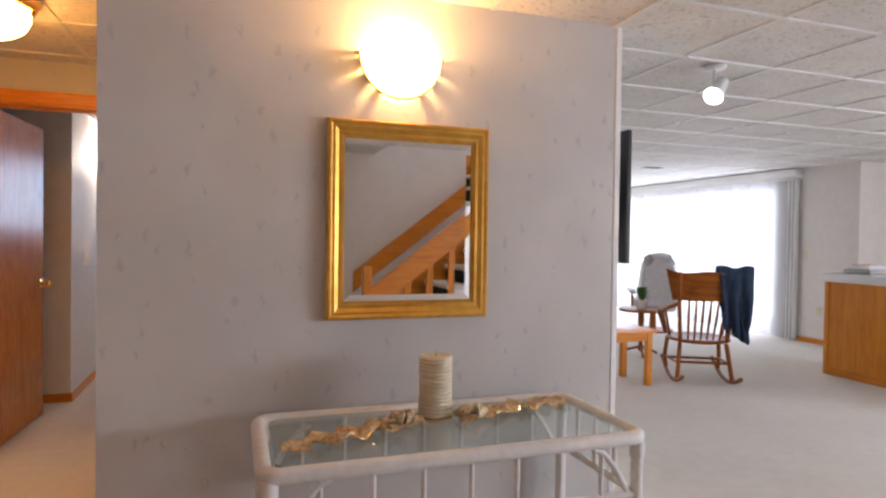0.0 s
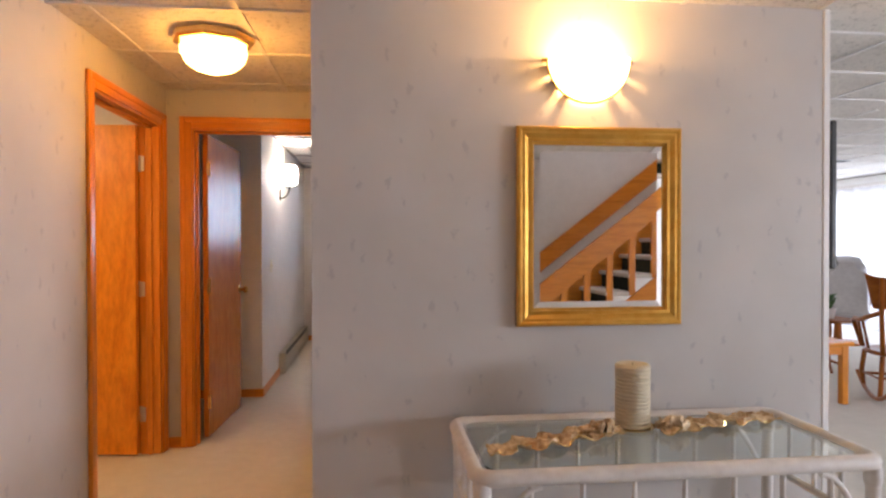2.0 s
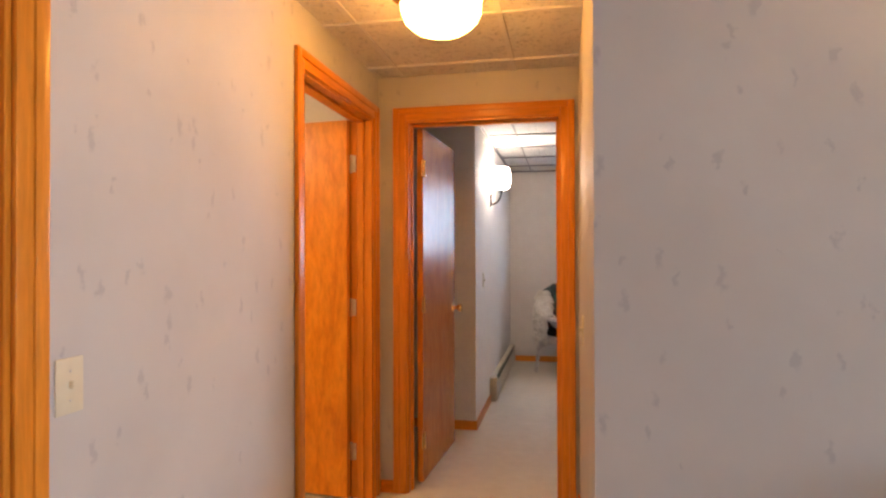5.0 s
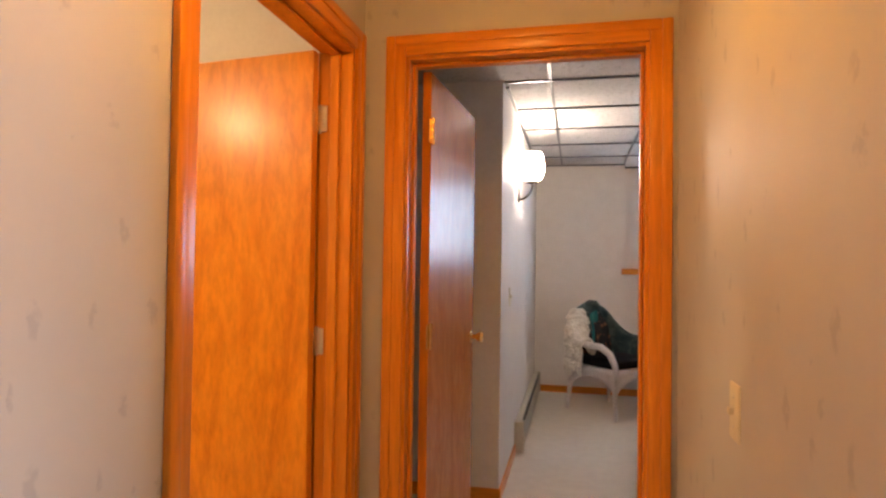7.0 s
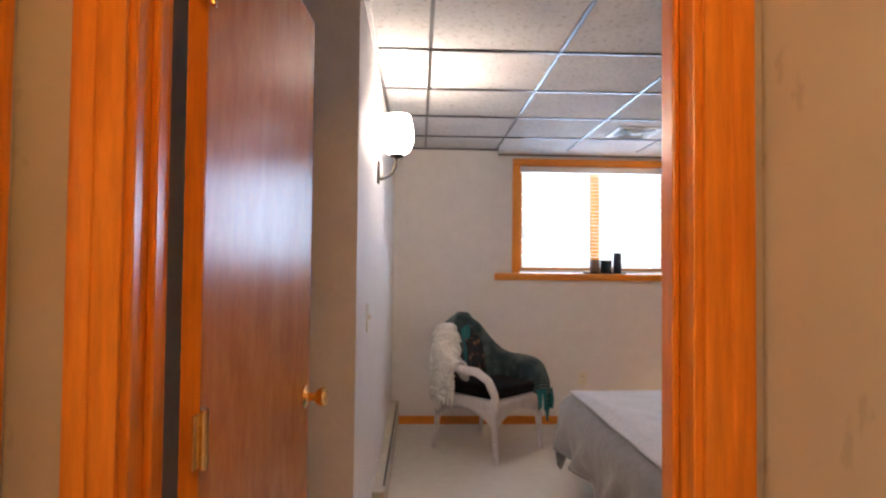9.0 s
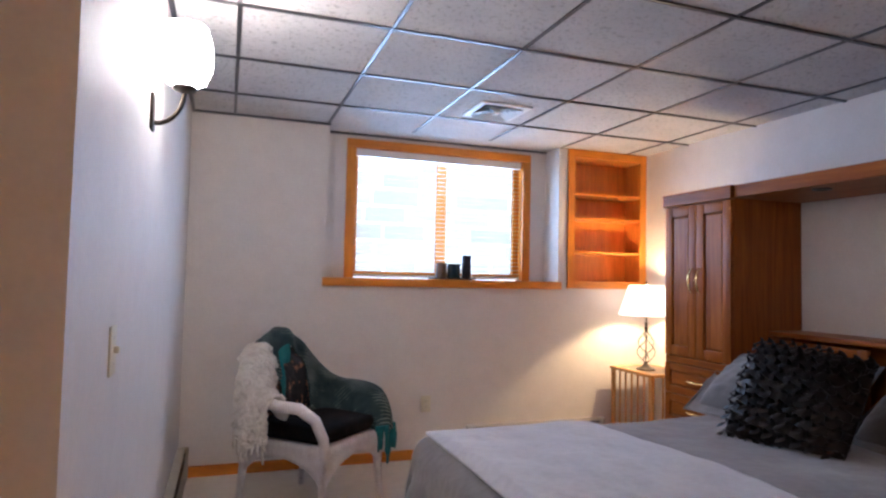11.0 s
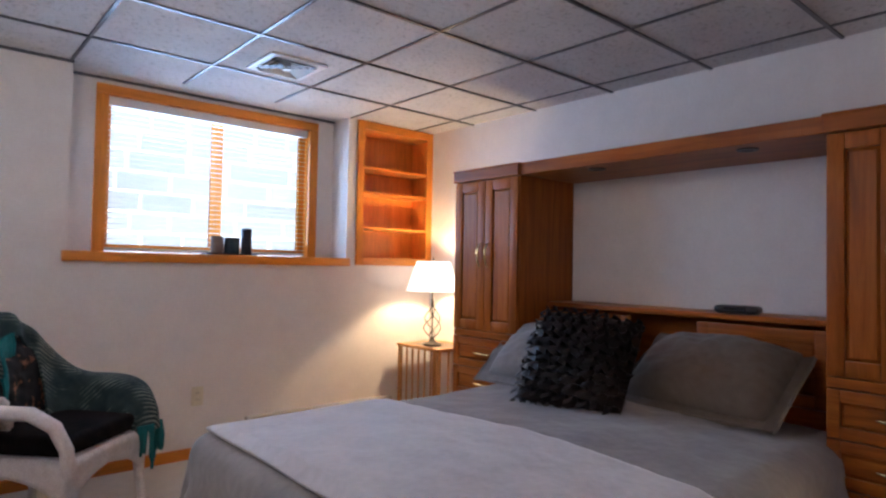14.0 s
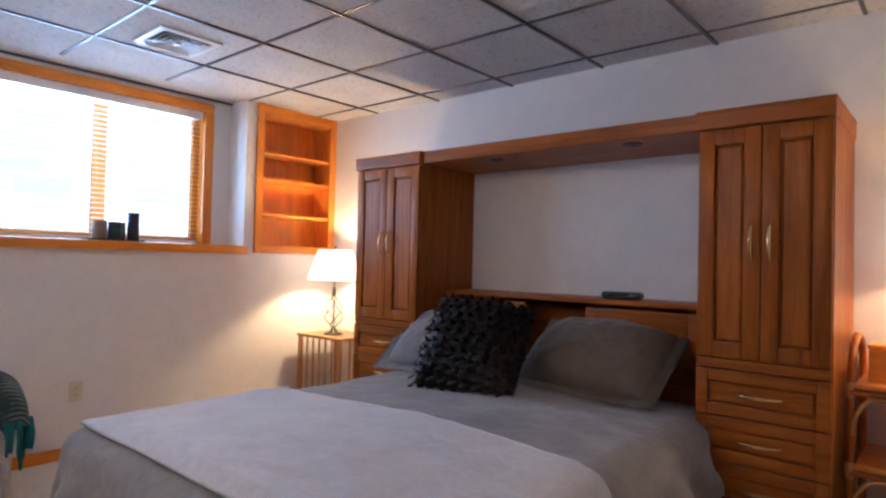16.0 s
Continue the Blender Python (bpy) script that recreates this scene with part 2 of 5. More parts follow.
KNIT = noisy("cream_chunky_knit", (0.60, 0.55, 0.48), (0.80, 0.76, 0.69), 42, 0.95, 0.9, 0.02, fine=3.0)
WICKER = noisy("white_painted_wicker", (0.55, 0.50, 0.48), (0.72, 0.68, 0.66), 120, 0.55, 0.8, 0.006)
CUSHION = noisy("black_print_cushion", (0.003, 0.003, 0.004), (0.016, 0.010, 0.009), 30, 0.85, 0.3)
RATTAN = noisy("white_washed_rattan", (0.66, 0.63, 0.60), (0.80, 0.78, 0.75), 30, 0.45, 0.25, 0.003)
WAX = noisy("cream_wax", (0.62, 0.54, 0.38), (0.72, 0.64, 0.47), 40, 0.5, 0.1)
RIBBON = noisy("gold_gauze_ribbon", (0.30, 0.14, 0.03), (0.85, 0.72, 0.50), 70, 0.4, 0.3, metal=0.25)
DARKGREEN = noisy("dark_green_carpet", (0.012, 0.022, 0.016), (0.03, 0.045, 0.035), 80, 0.95, 0.6, 0.005)
NAVY = noisy("navy_fleece", (0.010, 0.022, 0.05), (0.022, 0.042, 0.085), 30, 0.9, 0.5, 0.006)
GREYCLOTH = noisy("pale_grey_leather", (0.44, 0.42, 0.42), (0.54, 0.52, 0.51), 20, 0.5, 0.2)
PINE = wood("honey_pine", (0.62, 0.36, 0.14), (0.53, 0.28, 0.09), (0.40, 0.19, 0.05), "Z", 0.4)
CUSHION.node_tree.nodes["Principled BSDF"].inputs["Specular IOR Level"].default_value = 0.1
LEAF = noisy("leaf_green", (0.03, 0.10, 0.02), (0.08, 0.2, 0.05), 40, 0.5, 0.1)
ENAMEL = noisy("almond_enamel", (0.50, 0.45, 0.36), (0.58, 0.53, 0.43), 40, 0.45, 0.04)
SHEER, _t, _b = shader("sheer_curtain", 0.8)
_b.inputs["Base Color"].default_value = (0.86, 0.86, 0.88, 1)
_b.inputs["Transmission Weight"].default_value = 0.0
_mx, _tr, _tl = _t.nodes.new("ShaderNodeMixShader"), _t.nodes.new("ShaderNodeBsdfTransparent"), _t.nodes.new("ShaderNodeBsdfTranslucent")
_tl.inputs[0].default_value = (0.9, 0.9, 0.93, 1)
_m2 = _t.nodes.new("ShaderNodeMixShader")
_t.links.new(_b.outputs[0], _m2.inputs[1]); _t.links.new(_tl.outputs[0], _m2.inputs[2])
_m2.inputs[0].default_value = 0.5
_t.links.new(_m2.outputs[0], _mx.inputs[1]); _t.links.new(_tr.outputs[0], _mx.inputs[2])
_mx.inputs[0].default_value = 0.45
_t.links.new(_mx.outputs[0], _t.nodes["Material Output"].inputs[0])
# daylight on the backdrops is put in as emission, varied block by block
OUTSIDE = glowing("self_lit_backdrop", (0.91, 0.97, 1.0), 1.0)
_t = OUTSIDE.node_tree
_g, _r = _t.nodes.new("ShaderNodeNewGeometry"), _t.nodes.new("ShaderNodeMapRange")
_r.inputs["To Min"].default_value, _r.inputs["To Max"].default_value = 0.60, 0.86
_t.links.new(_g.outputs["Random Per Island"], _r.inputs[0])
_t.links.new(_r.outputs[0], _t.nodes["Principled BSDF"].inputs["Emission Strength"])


# ---- mesh helpers ----
def box(bm, x0, x1, y0, y1, z0, z1, bevel=0.0, seg=1):
    r = bmesh.ops.create_cube(bm, size=1.0, matrix=Matrix.LocRotScale(((x0 + x1) / 2, (y0 + y1) / 2, (z0 + z1) / 2), None, (abs(x1 - x0), abs(y1 - y0), abs(z1 - z0))))
    if bevel:
        edges = list({e for v in r["verts"] for e in v.link_edges})
        bmesh.ops.bevel(bm, geom=edges, offset=bevel, segments=seg, affect="EDGES", profile=0.5)
    return bm


def boxes(*lots, bevel=0.0, seg=1):
    bm = bmesh.new()
    for b in lots:
        box(bm, *b, bevel=bevel, seg=seg)
    return bm


def lathe(profile, n=24, bm=None, m=Matrix.Identity(4), flute=0.0, lobes=12):
    """Turns (radius, height) pairs about z."""
    bm = bm or bmesh.new()
    rings = []
    for r, z in profile:
        ring = []
        for i in range(n):
            a = 2 * math.pi * i / n
            k = r * (1 + flute * math.cos(lobes * a))
            ring.append(bm.verts.new(m @ Vector((k * math.cos(a), k * math.sin(a), z))))
        rings.append(ring)
    for a, b in zip(rings, rings[1:]):
        for i in range(n):
            bm.faces.new((a[i], a[(i + 1) % n], b[(i + 1) % n], b[i]))
    for ring, flip in ((rings[0], True), (rings[-1], False)):
        if (ring[0].co - ring[n // 2].co).length > 1e-4:
            bm.faces.new(ring[::-1] if flip else ring)
    return bm


def tube(points, radius, n=8, bm=None, closed=False, taper=None):
    """A round bar along points."""
    bm = bm or bmesh.new()
    pts = [Vector(p) for p in points]
    rings = []
    last = None
    for i, p in enumerate(pts):
        a = pts[i - 1] if (i or closed) else p
        b = pts[(i + 1) % len(pts)] if (i < len(pts) - 1 or closed) else p
        d = (b - a).normalized()
        up = last if last is not None else (Vector((0, 0, 1)) if abs(d.z) < 0.9 else Vector((1, 0, 0)))
        s = d.cross(up).normalized()
        u = s.cross(d).normalized()
        last = u
        r = radius * (taper(i / (len(pts) - 1)) if taper else 1)
        rings.append([bm.verts.new(p + r * (math.cos(2 * math.pi * k / n) * s + math.sin(2 * math.pi * k / n) * u)) for k in range(n)])
    pairs = list(zip(rings, rings[1:])) + ([(rings[-1], rings[0])] if closed else [])
    for a, b in pairs:
        for k in range(n):
            bm.faces.new((a[k], a[(k + 1) % n], b[(k + 1) % n], b[k]))
    if not closed:
        bm.faces.new(rings[0][::-1])
        bm.faces.new(rings[-1])
    return bm


def arc(f, n, a=0.0, b=1.0):
    return [f(a + (b - a) * i / n) for i in range(n + 1)]


def sheet(f, nu, nv, thick=0.0):
    """A surface f(u, v) over the unit square, thickened along its normals."""
    bm = bmesh.new()
    g = [[bm.verts.new(f(i / nu, j / nv)) for j in range(nv + 1)] for i in range(nu + 1)]
    for i in range(nu):
        for j in range(nv):
            bm.faces.new((g[i][j], g[i + 1][j], g[i + 1][j + 1], g[i][j + 1]))
    bm.normal_update()
    if thick:
        n = [[g[i][j].normal.copy() for j in range(nv + 1)] for i in range(nu + 1)]
        k = [[bm.verts.new(g[i][j].co - n[i][j] * thick) for j in range(nv + 1)] for i in range(nu + 1)]
        for i in range(nu):
            for j in range(nv):
                bm.faces.new((k[i][j], k[i][j + 1], k[i + 1][j + 1], k[i + 1][j]))
        for i in range(nu):
            bm.faces.new((g[i][0], k[i][0], k[i + 1][0], g[i + 1][0]))
            bm.faces.new((g[i][nv], g[i + 1][nv], k[i + 1][nv], k[i][nv]))
        for j in range(nv):
            bm.faces.new((g[0][j], g[0][j + 1], k[0][j + 1], k[0][j]))
            bm.faces.new((g[nu][j], k[nu][j], k[nu][j + 1], g[nu][j + 1]))
    return bm


def mesh_of(name, bm, material, smooth=None):
    bmesh.ops.recalc_face_normals(bm, faces=bm.faces[:])
    me = bpy.data.meshes.new(name)
    bm.to_mesh(me)
    bm.free()
    me.materials.append(material)
    if smooth is not None:
        me.shade_smooth()
        if smooth < 180:
            me.set_sharp_from_angle(angle=radians(smooth))
    return me


def part(name, bm, material, parent, label="", smooth=35):
    """One mesh object under a thing or a part."""
    ob = new(name, mesh_of(name, bm, material, smooth))
    ob.parent = parent
    if label:
        ob["label"] = label
    return ob


def thing(name, m, label, category, group="", kind=""):
    """An Empty at the base of a thing, for its parts."""
    ob = new(name)
    ob.empty_display_size = 0.05
    ob.matrix_world = m
    return tagged(ob, label, category, group, kind)


def solid(name, bm, material, label, category, m=None, kind="", group="", smooth=35):
    ob = new(name, mesh_of(name, bm, material, smooth))
    if m is not None:
        ob.matrix_world = m
    return tagged(ob, label, category, group, kind)


def wall(name, bm, material, label):
    return solid(name, bm, material, label, "wall", kind="structure", smooth=None)


# ---- structure ----
XL, XR = -0.105, 0.975            # hall faces
YM, YB, YB2 = 2.95, 4.60, 4.72    # mirror wall face, hall end wall, bedroom side of it
BX, BY = 0.252, 8.848              # bedroom sconce wall and window wall
HX = 3.715                        # headboard wall
NX0, NX1, NY = 1.128, 2.907, 9.068  # window niche
SILL, UNDER = 1.262, 1.204          # top and underside of the window sill
SHELF = 1.215                     # foot of the built-in shelf

solid("floor", boxes((-3.2, 10.2, -3.4, 11.4, -0.12, 0.0)), CARPET, "cream cut pile carpet with faint tread marks", "floor", kind="structure", smooth=None)

wall("wall_hall_west", boxes(
    (XL - 0.12, XL, -3.2, 1.565, 0, HH), (XL - 0.12, XL, 1.565, 2.325, 2.04, HH), (XL - 0.12, XL, 2.325, 3.59, 0, HH),
    (XL - 0.12, XL, 3.59, 4.505, 2.04, HH), (XL - 0.12, XL, 4.505, YB, 0, HH)), PAPER, "pale grey wallpapered hall wall with small sprigs")
wall("wall_hall_end", boxes(
    (XL, 0.045, YB, YB + 0.06, 0, HH), (0.045, 0.892, YB, YB + 0.06, 2.04, HH), (0.892, XR, YB, YB + 0.06, 0, HH)), PAPER, "pale wallpapered end wall round the bedroom door")
wall("wall_bedroom_south", boxes(
    (-2.6, 0.045, YB + 0.06, YB2, 0, H), (0.045, 0.892, YB + 0.06, YB2, 2.04, H), (0.892, HX + 0.12, YB + 0.06, YB2, 0, H),
    (-2.6, XL - 0.12, YB, YB + 0.06, 0, H)), PAINT, "plain white bedroom wall with the door opening")
wall("wall_mirror", boxes((XR, 3.09, YM, YM + 0.12, 0, HH)), PAPER, "pale grey wallpapered wall with small sprigs behind the console")
wall("wall_hall_east", boxes((XR, XR + 0.12, YM + 0.12, YB, 0, HH)), PAPER, "pale wallpapered hall wall with a light switch")
wall("wall_block_east", boxes((2.97, 3.09, YM + 0.12, YB, 0, HH)), PAINT, "plain white living room wall behind the television")
wall("wall_closet", boxes((-1.6, BX, 5.857, 5.977, 0, H)), PAINT, "plain white bedroom wall with a projecting corner")
wall("wall_sconce", boxes((BX - 0.12, BX, 5.977, BY + 0.3, 0, H)), PAINT, "plain white bedroom wall carrying the sconce")
wall("wall_door_recess", boxes((-1.72, -1.6, YB2, 5.977, 0, H)), PAINT, "plain white wall closing the recess behind the door")
wall("wall_window", boxes(
    (BX, NX0, BY, BY + 0.3, 0, H), (NX0, NX1, BY, BY + 0.3, 0, UNDER), (NX1, 2.985, BY, BY + 0.3, 0, H),
    (2.985, HX - 0.01, BY, BY + 0.3, 0, SHELF), (2.985, HX - 0.01, BY + 0.24, BY + 0.3, SHELF, H), (HX - 0.01, HX, BY, BY + 0.3, 0, H),
    (NX0, 1.295, NY, BY + 0.3, UNDER, H), (2.762, NX1, NY, BY + 0.3, UNDER, H), (1.295, 2.762, NY, BY + 0.3, 2.265, H), (1.295, 2.762, NY, BY + 0.3, UNDER, SILL)),
    PAINT, "plain white wall with a deep window niche")
wall("wall_headboard", boxes((HX, HX + 0.12, YB2, BY + 0.3, 0, H)), PAINT, "plain white wall behind the bed")
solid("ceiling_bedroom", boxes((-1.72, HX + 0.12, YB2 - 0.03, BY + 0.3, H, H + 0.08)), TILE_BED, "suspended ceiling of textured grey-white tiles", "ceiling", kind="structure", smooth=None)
solid("ceiling_hall", boxes((XL - 0.12, 10.2, -0.93, YB + 0.09, HH, HH + 0.08), (XL - 0.12, 10.2, -3.2, -1.99, HH, HH + 0.08), (XL - 0.12, 3.0, -1.99, -0.93, HH, HH + 0.08), (6.3, 10.2, -1.99, -0.93, HH, HH + 0.08), (HX + 0.12, 10.2, YB + 0.09, 11.2, HH, HH + 0.08)), TILE_HALL, "suspended ceiling of textured white tiles", "ceiling", kind="structure", smooth=None)
# rooms beyond
wall("wall_bath", boxes((-2.6, -2.48, 2.5, YB, 0, H), (-2.48, XL - 0.12, 2.5, 2.62, 0, H)), noisy("cream_paint", (0.74, 0.66, 0.50), (0.79, 0.71, 0.55), 40, 0.6, 0.05), "cream painted wall of the side room")
solid("ceiling_bath", boxes((-2.6, XL - 0.12, 2.5, YB, H, H + 0.08)), TILE_HALL, "white ceiling of the side room", "ceiling", kind="structure", smooth=None)
wall("wall_living_east", boxes((8.5, 8.62, 5.83, 6.87, 0, HH), (8.5, 8.62, 6.87, 11.05, 2.06, HH), (8.5, 8.62, 11.05, 11.2, 0, HH), (8.62, 9.6, 5.83, 5.95, 0, HH)), PAINT, "plain white living room wall round the sliding door")
wall("wall_kitchen_east", boxes((9.6, 9.72, -3.2, -1.7, 0, HH), (9.6, 9.72, -1.7, 0.7, 0, 0.95), (9.6, 9.72, -1.7, 0.7, 2.05, HH), (9.6, 9.72, 0.7, 5.95, 0, HH)), PAINT, "plain white kitchen wall")
wall("wall_living_north", boxes((HX + 0.12, 8.62, 11.2, 11.32, 0, HH)), PAINT, "plain white living room wall")
wall("wall_living_west", boxes((HX + 0.12, HX + 0.24, YB2, 11.2, 0, HH), (3.09, HX + 0.12, YB, YB2, 0, HH)), PAINT, "plain white living room wall")
wall("wall_stairs", boxes((XL - 0.12, 9.72, -3.32, -3.2, 0, HH)), PAINT, "plain white wall beside the stairs")
solid("trim_corner", boxes((3.09, 3.125, YM - 0.004, YM + 0.16, 0, HH), bevel=0.006), TRIMPAINT, "white painted corner strip at the wall end", "trim", kind="structure")

# ceiling grids
def grid(name, xs, ys, x0, x1, y0, y1, z, material, label, w=0.024):
    bm = bmesh.new()
    for x in xs:
        box(bm, x - w / 2, x + w / 2, y0, y1, z - 0.006, z + 0.004)
    for y in ys:
        box(bm, x0, x1, y - w / 2, y + w / 2, z - 0.0085, z + 0.004)
    return solid(name, bm, material, label, "ceiling grid", kind="structure", smooth=None)


grid("trim_ceiling_grid_bedroom", [0.51 + 0.603 * k for k in range(6)], [5.27 + 0.617 * k for k in range(6)], BX, HX, YB2, BY, H, GRID_DARK, "grey metal bars of the suspended ceiling", 0.017)
box_edge = boxes((BX, BX + 0.02, 5.977, BY, H - 0.012, H), (BX, NX0, BY - 0.02, BY, H - 0.012, H), (BX, HX, YB2, YB2 + 0.02, H - 0.012, H), (NX0, NX1, NY - 0.02, NY, H - 0.012, H))
solid("trim_ceiling_edge_bedroom", box_edge, GRID_DARK, "grey metal angle round the ceiling", "ceiling trim", kind="structure", smooth=None)
grid("trim_ceiling_grid_hall", [0.04 + 0.608 * k for k in range(17)], [-0.46 + 0.61 * k for k in range(9)], XL, 9.6, -0.93, YB, HH, GRID_WHITE, "white metal bars of the suspended ceiling")
grid("trim_ceiling_grid_living", [4.296 + 0.608 * k for k in range(8)], [5.03 + 0.61 * k for k in range(10)], HX + 0.24, 8.5, YB2, 11.2, HH, GRID_WHITE, "white metal bars of the living room ceiling")

# baseboards
def baseboard(name, x0, x1, y0, y1, axis):
    bm = boxes((x0, x1, y0, y1, 0, 0.068))
    top = [e for e in bm.edges if all(v.co.z > 0.06 for v in e.verts)]
    bmesh.ops.bevel(bm, geom=top, offset=0.005, segments=2, affect="EDGES")
    return solid(name, bm, OAK[axis], "varnished orange oak baseboard", "baseboard", kind="structure")


baseboard("baseboard_window_wall", BX + 0.014, 2.15, BY - 0.014, BY, "X")
baseboard("baseboard_closet", -0.4, BX + 0.012, 5.845, 5.857, "X")
baseboard("baseboard_sconce_wall", BX, BX + 0.012, 5.857, 6.72, "Y")
baseboard("baseboard_hall_west", XL, XL + 0.012, 2.39, 3.526, "Y")
baseboard("baseboard_hall_far", XL, XL + 0.012, 4.57, YB, "Y")
baseboard("baseboard_hall_end", XL + 0.012, 0.0, YB - 0.012, YB, "X")
baseboard("baseboard_mirror_wall", XR, 3.09, YM - 0.012, YM, "X")
baseboard("baseboard_hall_east", XR - 0.012, XR, YM - 0.012, YB, "Y")
baseboard("baseboard_living", 8.488, 8.5, 5.83, 6.75, "Y")


# ---- doors and their casings ----
def door_frame(name, m, width, head, label, thick=0.12, leaf_side=1):
    """Jambs, stops and moulded casings. Local: x along the wall from the opening's start, y into the wall, z up."""
    d = thing(name, m, label, "door frame", kind="structure")
    for nm, b in (("jamb", (0, 0.02, 0.0, thick, 0, head)), ("jamb", (width - 0.02, width, 0.0, thick, 0, head)), ("head_jamb", (0.02, width - 0.02, 0.0, thick, head - 0.02, head))):
        part(nm, boxes(b, bevel=0.002), OAK["Z"], d)
    s0, s1 = (0.045, 0.08) if leaf_side > 0 else (0.04, 0.075)
    part("door_stop", boxes((0.02, 0.032, s0, s1, 0, head - 0.02), (width - 0.032, width - 0.02, s0, s1, 0, head - 0.02), (0.032, width - 0.032, s0, s1, head - 0.032, head - 0.02), bevel=0.003), OAK["Z"], d)
    for y0, y1, y2 in ((0.0, -0.013, -0.019), (thick, thick + 0.013, thick + 0.019)):
        lo, hi = min(y0, y1), max(y0, y1)
        lo2, hi2 = min(y0, y2), max(y0, y2)
        for nm, mat, lots in (
                ("casing", OAK["Z"], ((-0.062, 0.008, lo, hi, 0, head + 0.062), (-0.064, -0.03, lo2, hi2, 0, head + 0.064))),
                ("casing", OAK["Z"], ((width - 0.008, width + 0.062, lo, hi, 0, head + 0.062), (width + 0.03, width + 0.064, lo2, hi2, 0, head + 0.064))),
                ("head_casing", OAK["X"], ((0.008, width - 0.008, lo, hi, head - 0.008, head + 0.062), (-0.03, width + 0.03, lo2, hi2, head + 0.03, head + 0.064)))):
            part(nm, boxes(*lots, bevel=0.004, seg=2), mat, d)
    return d


def knob(parent, m, material):
    k = part("knob", lathe([(0.001, 0), (0.032, 0.0), (0.032, 0.006), (0.014, 0.012), (0.011, 0.03), (0.022, 0.04), (0.028, 0.053), (0.024, 0.064), (0.001, 0.068)], 20), material, parent, "polished brass door knob", 60)
    k.matrix_basis = m
    return k


def hinge(parent, x, y, z, material, flip=1):
    bm = boxes((x - 0.03, x + 0.03, y - 0.002, y + 0.002, z - 0.045, z + 0.045), bevel=0.001)
    lathe([(0.006, -0.05), (0.006, 0.05)], 10, bm, pose(x, y - 0.006 * flip, z))
    for k in (-0.03, 0.0, 0.03):
        lathe([(0.0065, -0.012), (0.0072, 0.0), (0.0065, 0.012)], 10, bm, pose(x, y - 0.006 * flip, z + k))
    return part("hinge", bm, material, parent, "aged metal butt hinge", 40)


# frames: the west wall's local x runs along +y, its depth along -x
door_frame("door_frame_side_room", pose(XL, 3.59, 0, 0, 0, 90), 0.915, 2.04, "varnished orange oak door frame in wallpaper")
door_frame("door_frame_closet", pose(XL, 1.565, 0, 0, 0, 90), 0.76, 2.04, "varnished orange oak frame of a closed door")
door_frame("door_frame_bedroom", pose(0.045, YB, 0), 0.847, 2.04, "varnished orange oak frame of the bedroom door")


def door(name, m, width, height, label, veneer, knob_mat, knob_z=0.94, hinge_mat=None, knob_in=0.062, hinges=(0.25, 1.02, 1.79)):
    """A flush veneered leaf, hinged at local x = 0, running along +x, 35 mm thick along y."""
    d = thing(name, m, label, "door", kind="structure")
    part("leaf", boxes((0, width, 0.0, 0.035, 0.012, height), bevel=0.0015), veneer, d)
    part("edge_band", boxes((width, width + 0.0015, 0.001, 0.034, 0.012, height), (-0.0015, 0.0, 0.001, 0.034, 0.012, height)), OAK["Z"], d)
    knob(d, pose(width - knob_in, 0, knob_z, 90, 0, 0), knob_mat)
    knob(d, pose(width - knob_in, 0.035, knob_z, -90, 0, 0), knob_mat)
    part("latch_plate", boxes((width + 0.0015, width + 0.004, 0.006, 0.029, knob_z - 0.028, knob_z + 0.028), bevel=0.001), knob_mat, d)
    if hinge_mat:
        for z in hinges:
            hinge(d, -0.006, -0.0035, z, hinge_mat)
    return d


# the side room's door stands open, square to the hall wall
door("door_side_room", pose(XL - 0.125, 4.478, 0, 0, 0, 180 - 7), 0.72, 2.02, "open flush orange wood door on steel hinges", VENEER, BRASS, hinge_mat=STEEL)
door("door_closet", pose(XL - 0.05, 1.587, 0, 0, 0, 90), 0.716, 2.015, "closed flush orange wood door with a brass knob", VENEER, BRASS, knob_z=0.92)
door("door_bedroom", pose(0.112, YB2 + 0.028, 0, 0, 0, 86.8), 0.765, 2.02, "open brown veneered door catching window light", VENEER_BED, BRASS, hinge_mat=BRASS)


